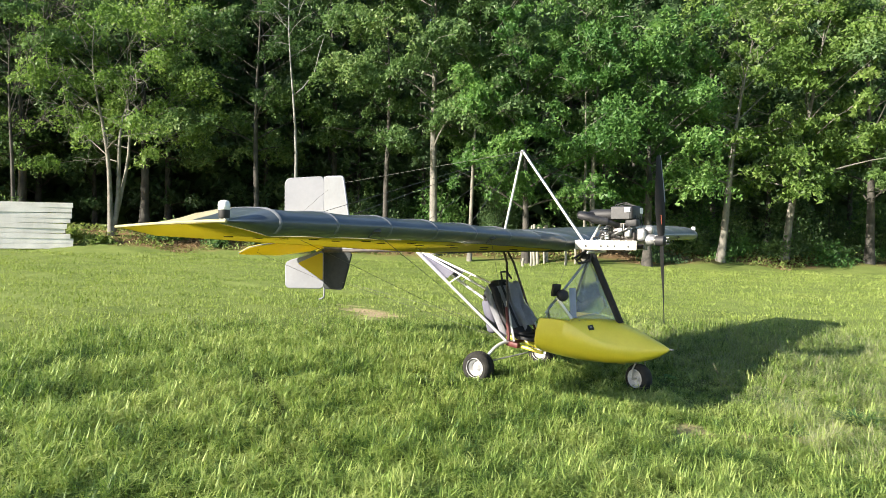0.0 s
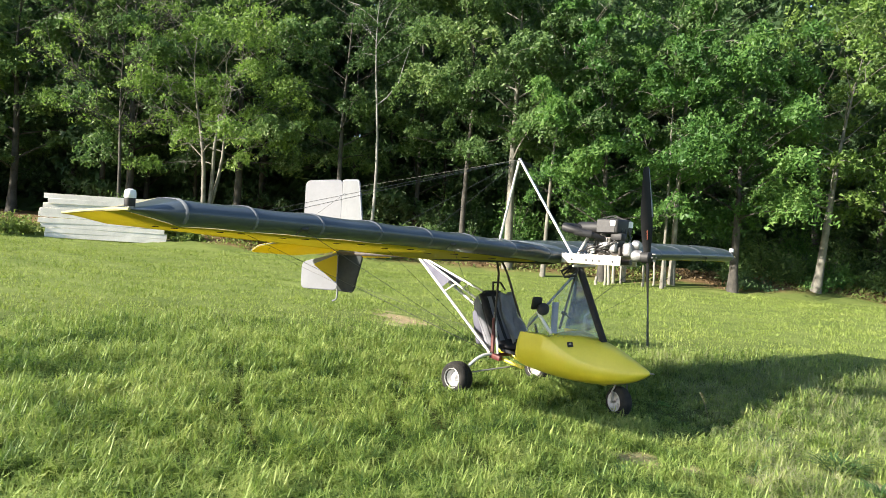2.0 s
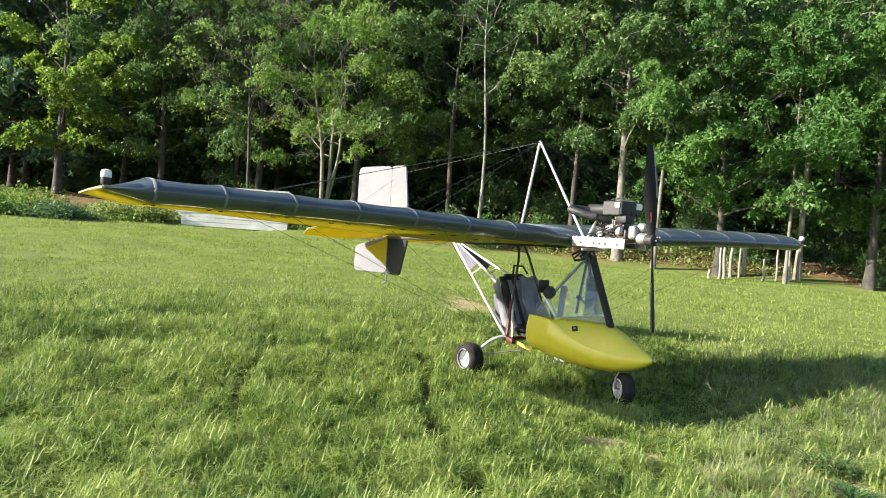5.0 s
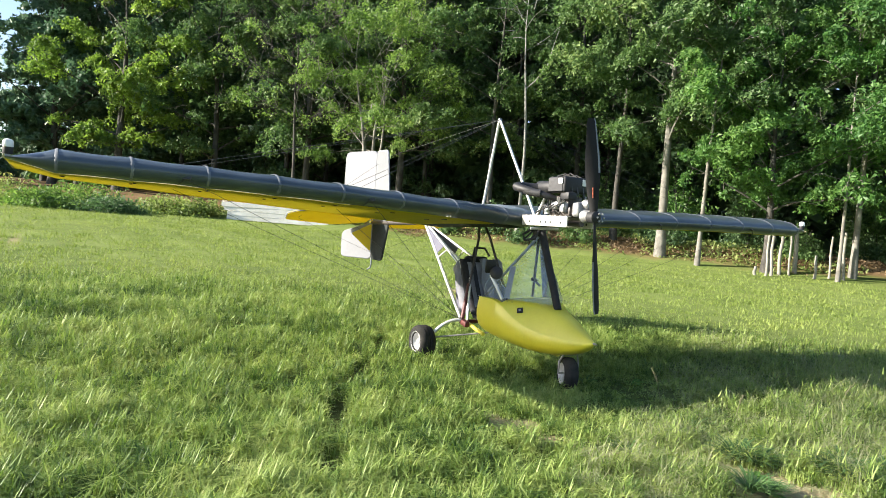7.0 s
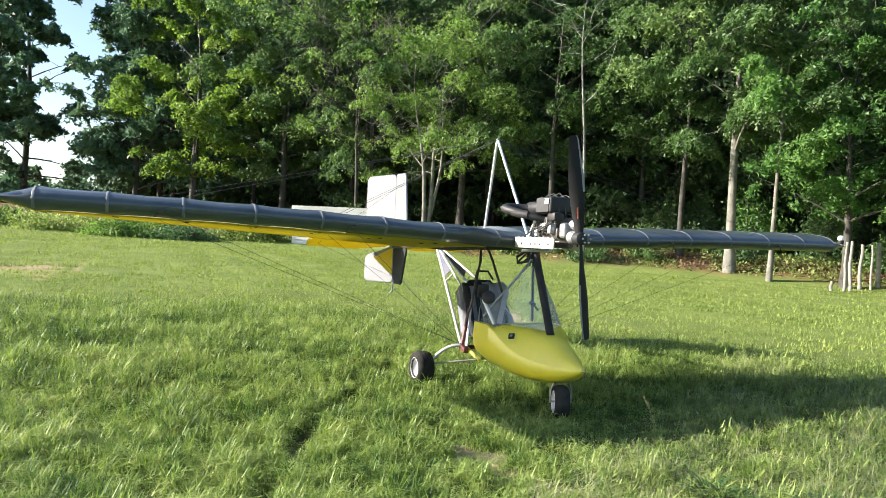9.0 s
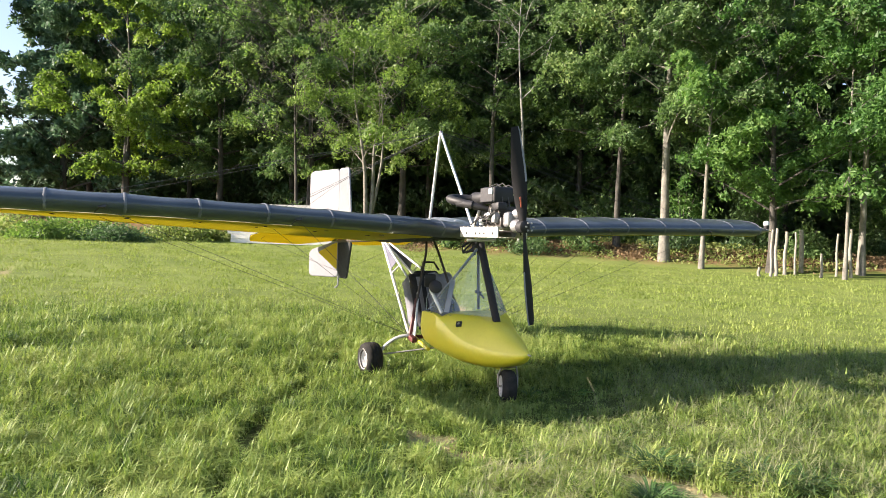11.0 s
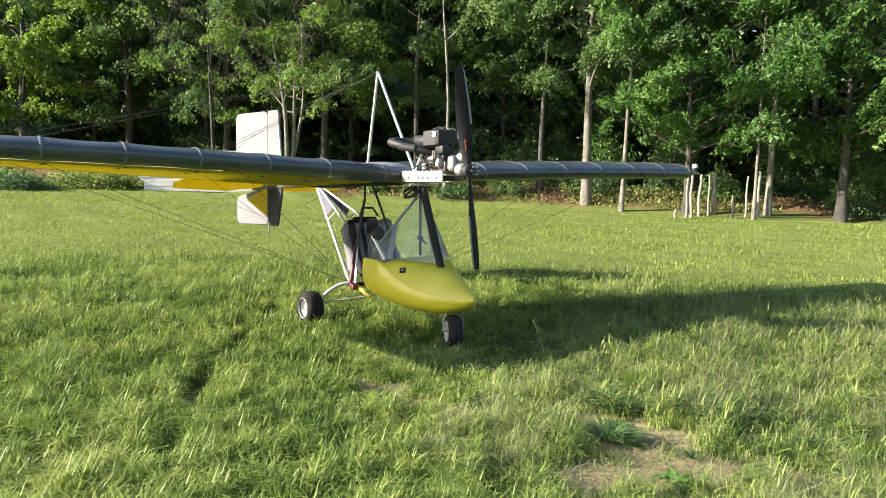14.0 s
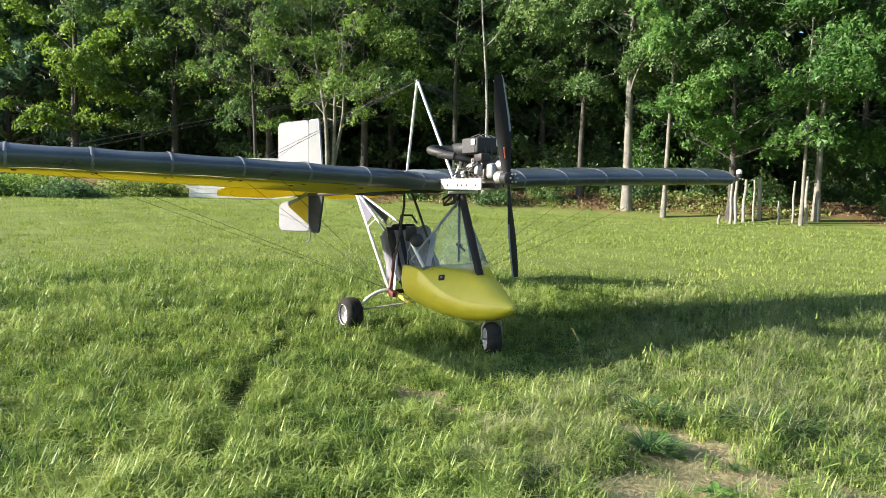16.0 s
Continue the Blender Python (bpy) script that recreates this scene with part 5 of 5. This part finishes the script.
# ---- undercarriage and lower frame ----
for sy in (-1, 1):
    J = Vector((JOINT.x, sy * JOINT.y, JOINT.z))
    part("seat_post", Shape().tube([J, (-1.62, sy * 0.07, 1.20), (-1.70, sy * 0.03, 1.37)], 0.0125, 10), M_DARKTUBE, plane, "dark painted seat post")
    part("post_sleeve", Shape().tube([J + Vector((0.0, 0, 0.02)), J.lerp(Vector((-1.565, sy * 0.165, 0.88)), 0.72)], 0.019, 8), M_RED, plane, "dark red padded post sleeve")
    part("brace_post", Shape().tube([J + Vector((0.05, -sy * 0.03, 0.02)), (-1.545, sy * 0.185, 0.80)], 0.012, 8), M_ALU, plane, "bright aluminium brace post")
    part("tail_strut", Shape().tube([J, (-2.92, sy * 0.015, 1.30)], 0.0165, 10), M_ALU, plane, "bright aluminium tail strut")
    part("upper_strut", Shape().tube([(-1.70, sy * 0.17, 0.86), (-2.88, sy * 0.012, 1.31)], 0.0125, 10), M_ALU, plane)
    part("cross_strut", Shape().tube([J.lerp(Vector((-2.92, sy * 0.015, 1.30)), 0.62), Vector((-1.70, sy * 0.17, 0.86)).lerp(Vector((-2.88, sy * 0.012, 1.31)), 0.42)], 0.009, 8), M_ALU, plane)
    tri = [J.lerp(Vector((-2.92, sy * 0.015, 1.30)), f) for f in (0.66, 0.95)] + [Vector((-1.70, sy * 0.17, 0.86)).lerp(Vector((-2.88, sy * 0.012, 1.31)), f) for f in (0.93, 0.50)]
    g = part("gusset", Shape().add(tri, [(0, 1, 2, 3)]), M_LILAC, plane, "grey cloth gusset between the struts", smooth=0)
    md = g.modifiers.new("cloth", "SOLIDIFY")
    md.thickness = 0.004
    part("joint_bracket", Shape().box((0, 0, 0), (0.16, 0.05, 0.055), pose(J.x + 0.05, J.y, J.z - 0.005, 0, 6, sy * 8), 0.012), M_RED, plane, "dark red welded joint bracket")
    arc = []
    for k in range(9):
        t = k / 8
        arc.append((J.x + 0.02 - 0.15 * t, sy * (0.27 + 0.34 * t), 0.385 - 0.205 * t ** 2.2 + 0.02 * math.sin(math.pi * t)))
    part("gear_leg", Shape().tube(arc, 0.017, 10), M_ALU, plane, "curved aluminium undercarriage leg")
    part("gear_brace", Shape().tube([(J.x - 0.12, sy * 0.58, 0.20), (-1.22, sy * 0.12, 0.30)], 0.008, 8), M_STEEL, plane)
    c = Vector((-1.578, sy * 0.662, 0.162))
    # the axle runs across; tyre and rim are turned about it
    m = pose(c.x, c.y, c.z, 90, 0, -2 * sy)
    tyre = [(0.082, -0.060), (0.096, -0.076), (0.104, -0.079), (0.109, -0.078), (0.128, -0.081), (0.147, -0.068), (0.157, -0.042), (0.160, 0.0), (0.157, 0.042), (0.147, 0.068), (0.128, 0.081), (0.109, 0.078), (0.104, 0.079), (0.096, 0.076), (0.082, 0.060)]
    for z0, z1 in ((-0.036, -0.030), (-0.004, 0.004), (0.030, 0.036)):
        i = max(k for k, q in enumerate(tyre) if q[1] < z0)
        rr_ = 0.158 if abs(z0) > 0.01 else 0.160
        tyre[i + 1:i + 1] = [(rr_, z0), (rr_ - 0.007, z0 + 0.001), (rr_ - 0.007, z1 - 0.001), (rr_, z1)]
    tyre.sort(key=lambda q: q[1] if abs(q[1]) < 0.05 else math.copysign(0.05 + (0.16 - q[0]), q[1]))
    wh = part("main_wheel", Shape().lathe(tyre, m, 36), M_RUBBER, plane, "small worn grooved rubber tyre on a silver rim")
    rim = [(0.0, 0.050), (0.022, 0.052), (0.029, 0.040), (0.036, 0.016), (0.066, 0.012), (0.080, 0.052), (0.096, 0.078), (0.100, 0.076), (0.098, 0.036), (0.098, -0.036), (0.100, -0.076), (0.096, -0.078), (0.080, -0.052), (0.066, -0.012), (0.036, -0.016), (0.029, -0.036), (0.022, -0.046), (0.0, -0.044)]
    part("rim", Shape().lathe(rim, m, 30), M_RIM, wh, "cast silver wheel rim")
    for k in range(5):
        w = k * 2 * math.pi / 5
        part("rim_hole", Shape().lathe([(0.0, 0.006), (0.009, 0.006), (0.009, -0.006), (0.0, -0.006)], m @ Matrix.Translation((0.046 * math.cos(w), 0.046 * math.sin(w), sy * -0.0)) , 8), M_BLACK, wh)
    part("axle", Shape().tube([(c.x, c.y - sy * 0.10, c.z), (c.x, c.y + sy * 0.045, c.z)], 0.011, 10), M_STEEL, wh)
part("cross_tube", Shape().tube([(JOINT.x, -0.33, 0.375), (JOINT.x, 0.33, 0.375)], 0.02, 10), M_RED, plane)
part("belly_tube", Shape().tube([(-1.60, 0, 0.40), (-1.2, 0, 0.315), (-0.3, 0, 0.27)], 0.03, 10), M_YELLOW, plane, "yellow belly tube")
for sy in (-1, 1):
    part("seat_rail", Shape().tube([(JOINT.x, sy * 0.26, 0.37), (-1.05, sy * 0.30, 0.315)], 0.018, 8), M_YELLOW, plane, "yellow seat rail")

# nose wheel
NW = Vector((-0.160, 0.005, 0.126))
m = pose(NW.x, NW.y, NW.z, 90, 0, -22)
tyre = [(0.070, -0.044), (0.084, -0.056), (0.090, -0.055), (0.110, -0.062), (0.126, -0.050), (0.136, -0.029), (0.139, 0.0), (0.136, 0.029), (0.126, 0.050), (0.110, 0.062), (0.090, 0.055), (0.084, 0.056), (0.070, 0.044)]
nw = part("nose_wheel", Shape().lathe(tyre, m, 36), M_RUBBER, plane, "small rubber nose wheel on a silver rim")
part("rim", Shape().lathe([(0.0, 0.035), (0.02, 0.035), (0.03, 0.012), (0.060, 0.012), (0.072, 0.050), (0.086, 0.060), (0.090, 0.058), (0.090, -0.058), (0.086, -0.060), (0.072, -0.050), (0.060, -0.012), (0.03, -0.012), (0.02, -0.035), (0.0, -0.035)], m, 28), M_RIM, nw, "pale silver wheel rim")
for sy in (-1, 1):
    q = m @ Vector((0, 0, sy * -0.082))
    part("fork_leg", Shape().tube([q, q + Vector((0.0, 0, 0.10)), q.lerp(NW, 0.3) + Vector((0.02, 0, 0.17)), Vector((-0.17, 0, 0.285))], 0.0085, 8), M_STEEL, nw)
part("axle", Shape().tube([m @ Vector((0, 0, -0.09)), m @ Vector((0, 0, 0.09))], 0.009, 8), M_STEEL, nw)

# ---- engine and propeller ----
HUB = Vector((0.055, -0.03, 1.456))
for sy in (-1, 1):
    pl = part("mount_plate", Shape().box((-0.46, sy * 0.14, 1.405), (0.64, 0.012, 0.085), None, 0.004), M_PLATE, plane, "cream painted engine mounting plate with holes")
    for x in (-0.66, -0.50, -0.43, -0.36, -0.22):
        part("hole", Shape().lathe([(0.0, 0.008), (0.011, 0.008), (0.011, -0.008), (0.0, -0.008)], pose(x, sy * 0.14, 1.398, 90), 12), M_BLACK, pl)
    part("flange", Shape().box((-0.46, sy * 0.125, 1.450), (0.64, 0.05, 0.008), None, 0.003), M_PLATE, pl)
    for x in np.linspace(-0.74, -0.18, 9):
        part("bolt", Shape().lathe([(0.008, 0), (0.008, 0.008), (0.0, 0.01)], pose(x, sy * 0.13, 1.454), 6), M_STEEL, pl)
engine = part("engine_block", Shape().box((-0.33, 0, 1.495), (0.30, 0.19, 0.09), None, 0.02).box((-0.34, 0, 1.57), (0.22, 0.16, 0.12), None, 0.015), M_DARKTUBE, plane, "small dark engine with cooling fins")
for k in range(7):
    part("cooling_fin", Shape().box((-0.43 + k * 0.026, -0.02, 1.575), (0.007, 0.24, 0.075), None, 0.002, 1), M_STEEL, engine)
part("cylinder_head", Shape().box((-0.33, -0.10, 1.545), (0.10, 0.10, 0.07), None, 0.02).box((-0.24, -0.11, 1.53), (0.06, 0.06, 0.09), None, 0.015), M_CAST, engine, "pale cast cylinder head")
part("gearbox", Shape().box((-0.125, -0.01, 1.515), (0.09, 0.16, 0.13), None, 0.03, 3).lathe([(0.0, 0.05), (0.04, 0.05), (0.052, 0.03), (0.058, -0.03), (0.0, -0.03)], pose(-0.055, -0.01, 1.465, 0, 90, 0), 22).lathe([(0.0, 0.03), (0.03, 0.03), (0.042, 0.01), (0.045, -0.03), (0.0, -0.03)], pose(-0.065, 0.0, 1.56, 0, 90, 0), 20), M_CAST, engine, "cast reduction gearbox")
for k in range(6):
    a = k * math.pi / 3
    part("bolt", Shape().lathe([(0.008, 0), (0.008, 0.01), (0.0, 0.012)], pose(-0.006, -0.01 + 0.044 * math.cos(a), 1.465 + 0.044 * math.sin(a), 0, 90, 0), 6), M_STEEL, engine)
box = part("airbox", Shape().box((-0.285, -0.035, 1.72), (0.22, 0.27, 0.135), None, 0.022, 3), M_BLACK, engine, "black plastic air box on the engine")
part("side_panel", Shape().box((-0.295, -0.171, 1.72), (0.19, 0.008, 0.118), None, 0.003, 1), M_PANEL, box, "worn dark grey air box side")
part("label_plate", Shape().box((-0.174, 0.055, 1.745), (0.006, 0.075, 0.055), None, 0.001, 1), M_LENS, box, "blank white label")
part("label_plate", Shape().box((-0.222, -0.177, 1.748), (0.055, 0.006, 0.045), None, 0.001, 1), M_LENS, box, "blank white label")
part("duct", Shape().box((-0.20, -0.10, 1.625), (0.12, 0.10, 0.07), None, 0.02), M_BLACK, engine)
part("muffler", Shape().tube([(-0.33, -0.13, 1.60), (-0.38, -0.22, 1.625), (-0.47, -0.30, 1.655), (-0.56, -0.345, 1.675), (-0.615, -0.345, 1.69), (-0.645, -0.30, 1.70), (-0.64, -0.22, 1.70), (-0.60, -0.14, 1.70), (-0.52, -0.08, 1.70)], [0.024, 0.028, 0.032, 0.036, 0.038, 0.038, 0.038, 0.036, 0.034], 12), M_BLACK, engine, "black looped exhaust silencer")
part("silencer_can", Shape().lathe([(0.0, -0.13), (0.045, -0.13), (0.055, -0.11), (0.055, 0.11), (0.045, 0.13), (0.0, 0.13)], pose(-0.50, -0.10, 1.705, 0, 90, 0), 20), M_BLACK, engine)
part("heat_wrap", Shape().tube([(-0.40, -0.24, 1.635), (-0.46, -0.29, 1.645), (-0.52, -0.32, 1.655)], 0.036, 10), M_PANEL, engine, "dark clamp on the exhaust")
part("carburettor", Shape().box((-0.50, -0.06, 1.52), (0.07, 0.07, 0.07), None, 0.015).box((-0.52, -0.06, 1.49), (0.05, 0.05, 0.05), None, 0.02), M_CAST, engine)
part("filter_bowl", Shape().lathe([(0.0, -0.03), (0.02, -0.03), (0.024, 0.0), (0.02, 0.03), (0.0, 0.03)], pose(-0.45, -0.12, 1.50), 14), M_LENS, engine)
for k, (dy, hh) in enumerate(((-0.09, 0.07), (-0.03, 0.09), (0.03, 0.06))):
    part("cable", Shape().tube([(-0.40, dy, 1.72), (-0.38, dy, 1.785 + hh * 0.2), (-0.30, dy + 0.02, 1.79 + hh * 0.4), (-0.20, dy, 1.785), (-0.15, dy, 1.60)], 0.0045, 6), M_WIRE, engine)
for k in range(6):
    y = -0.12 + 0.03 * k
    part("hose", Shape().tube([(-0.56 + 0.02 * k, y, 1.47), (-0.50 - 0.02 * k, y - 0.02, 1.53 + 0.012 * k), (-0.42, y, 1.50 + 0.02 * k), (-0.30 + 0.02 * k, y - 0.03, 1.48)], 0.006, 6), (M_BLACK, M_WIRE, M_GREYBOX)[k % 3], engine)
rh = random.Random(31)
for k in range(14):
    a = Vector((rh.uniform(-0.6, -0.12), rh.uniform(-0.17, 0.1), rh.uniform(1.46, 1.50)))
    b = Vector((rh.uniform(-0.5, -0.15), rh.uniform(-0.17, 0.1), rh.uniform(1.56, 1.66)))
    c = a.lerp(b, 0.5) + Vector((rh.uniform(-0.06, 0.06), rh.uniform(-0.09, -0.02), rh.uniform(-0.03, 0.05)))
    part("engine_lead", Shape().tube([a, a.lerp(c, 0.6), c, c.lerp(b, 0.6), b], rh.uniform(0.003, 0.008), 6), rh.choice((M_BLACK, M_BLACK, M_WIRE, M_STEEL)), engine, "thin engine lead")
for sy in (-1, 1):
    part("mount_leg", Shape().tube([(-0.62, sy * 0.10, 1.46), (-0.53, sy * 0.09, 1.62)], 0.013, 8), M_ALU, engine)
part("cable_bundle", Shape().tube([(-0.70, -0.05, 1.35), (-0.80, -0.11, 1.275), (-0.74, -0.13, 1.225), (-0.64, -0.09, 1.245), (-0.66, -0.03, 1.33)], 0.012, 8).tube([(-0.70, 0.03, 1.35), (-0.80, 0.0, 1.26), (-0.72, -0.02, 1.21)], 0.010, 8).tube([(-0.72, -0.02, 1.35), (-0.78, -0.10, 1.24), (-0.70, -0.12, 1.22), (-0.66, -0.04, 1.30)], 0.008, 8), M_BLACK, plane, "black looped cables under the engine plate")
part("cross_tang", Shape().tube([(-0.64, -0.15, 1.335), (-0.56, 0.10, 1.345)], 0.012, 8), M_ALU, plane)

TILT = 7.6  # the propeller stands almost upright
prop = part("propeller", Shape().lathe([(0.0, 0.045), (0.03, 0.045), (0.05, 0.03), (0.05, -0.045), (0.0, -0.045)], Matrix.Translation(HUB) @ pose(0, 0, 0, 0, 90, 0), 20), M_BLACK, plane, "black two-bladed propeller standing upright")
for k in range(6):
    a = k * math.pi / 3
    part("bolt", Shape().lathe([(0.008, 0), (0.008, 0.012), (0.0, 0.014)], pose(HUB.x + 0.045, 0.034 * math.cos(a), HUB.z + 0.034 * math.sin(a), 0, 90, 0), 6), M_STEEL, prop)
for sgn in (0, 180):
    rot = Matrix.Translation(HUB) @ pose(0, 0, 0, TILT, 0, 0) @ pose(0, 0, 0, sgn, 0, 0)
    rows = []
    edge = []
    for f in [0.04, 0.1, 0.18, 0.3, 0.45, 0.6, 0.75, 0.88, 0.96, 1.0]:
        r = 0.80 * f
        ch = 0.05 + 0.075 * math.sin(min(1, f / 0.55) * math.pi / 2) - 0.05 * max(0, f - 0.55) / 0.45
        if f > 0.97:
            ch *= 0.75
        tw = radians(58 - 46 * f ** 0.6)
        th = 0.030 * (1 - f) + 0.007
        row = []
        for u, w in ((0.5, 0), (0.3, 0.7), (0, 1), (-0.3, 0.75), (-0.5, 0), (-0.3, -0.25), (0, -0.3), (0.3, -0.25), (0.5, 0)):
            yy, xx = u * ch, w * th * 0.5
            row.append(rot @ Vector((xx * math.cos(tw) + yy * math.sin(tw), yy * math.cos(tw) - xx * math.sin(tw), r)))
        rows.append(row)
        if f >= 0.45:
            edge.append((row[0], row[0].lerp(row[2], 0.28)))
    bl = part("blade", Shape().grid(rows), M_PROP, prop, "black propeller blade")
    part("edge_tape", Shape().grid([[a + Vector((0.003, 0, 0)), b + Vector((0.004, 0, 0))] for a, b in edge]), M_WHITE, bl, "white leading edge tape")
    if sgn == 0:
        part("decal", Shape().box((0.012, 0.005, 0.20), (0.003, 0.045, 0.085), rot, 0.0008, 1), M_DECAL, bl, "small red decal")

# ---- tail ----
HX = -4.52
fin_m = pose(HX, 0, 0, 90, 0, 0)
up_fin = rounded([(0.0, 1.29), (0.53, 1.29), (0.34, 2.255), (0.0, 2.265)], 0.05)
low_fin = rounded([(0.0, 0.785), (0.34, 0.785), (0.50, 1.26), (0.0, 1.26)], 0.05)
fin_u = part("upper_fin", Shape().slab(up_fin, 0.026, fin_m), M_FIN, plane, "pale grey cloth upper fin with a white hem")
fin_l = part("lower_fin", Shape().slab(low_fin, 0.026, fin_m), M_MATT, plane, "dark grey cloth lower fin with a dark hem")
for fin, outline in ((fin_u, up_fin), (fin_l, low_fin)):
    part("hem", Shape().tube([fin_m @ Vector((x, y, 0)) for x, y in outline], 0.0155, 8), M_WHITE if fin is fin_u else M_MATT, fin, "white hem tape" if fin is fin_u else "dark hem tape")
rud_m = pose(HX - 0.006, 0, 0, 90, 0, 31)
rud_u = rounded([(-0.53, 1.40), (-0.01, 1.36), (-0.01, 2.265), (-0.53, 2.235)], 0.07)
rud_l = rounded([(-0.52, 0.785), (-0.01, 0.785), (-0.01, 1.275), (-0.52, 1.12)], 0.06)
rudder = part("rudder", Shape().slab(rud_u, 0.028, rud_m).slab(rud_l, 0.028, rud_m), M_WHITE, plane, "white cloth rudder turned to one side")
for outline in (rud_u, rud_l):
    part("hem", Shape().tube([rud_m @ Vector((x, y, 0)) for x, y in outline + outline[:1]], 0.0155, 8), M_WHITE, rudder, "white hem tape")
part("hinge_tube", Shape().tube([(HX, 0, 0.72), (HX, 0, 2.27)], 0.012, 8), M_WHITE, plane)
for sy in (-1, 1):
    part("yellow_flash", Shape().slab(rounded([(-0.36, 1.11), (-0.015, 1.262), (-0.015, 0.88)], 0.03), 0.004, rud_m @ Matrix.Translation((0, 0, sy * 0.017))), M_YCLOTH, rudder, "yellow triangular flash")
for sy in (-1, 1):
    st = [(0.30, sy * 0.03), (0.26, sy * 0.75), (0.12, sy * 1.10), (-0.02, sy * 1.20), (-0.30, sy * 1.15), (-0.40, sy * 0.45), (-0.20, sy * 0.035)]
    tp_m = pose(-4.55, 0, 1.335, 0, -16, 0)
    t = part("tailplane", Shape().slab(rounded(st, 0.04), 0.022, tp_m), M_YCLOTH, plane, "yellow cloth tailplane")
    rim_pts = [tp_m @ Vector((x, y, 0)) for x, y in rounded(st, 0.04)]
    part("hem", Shape().tube(rim_pts[8:22], 0.007, 6), M_FIN if sy < 0 else M_YCLOTH, t, "hem along the tailplane edge")
part("tail_skid", Shape().tube([(HX, 0, 0.80), (HX, 0, 0.70), (HX - 0.01, 0, 0.66), (HX - 0.05, -0.01, 0.635), (HX - 0.08, -0.015, 0.628)], 0.011, 8), M_WHITE, plane, "bent tail skid tube")
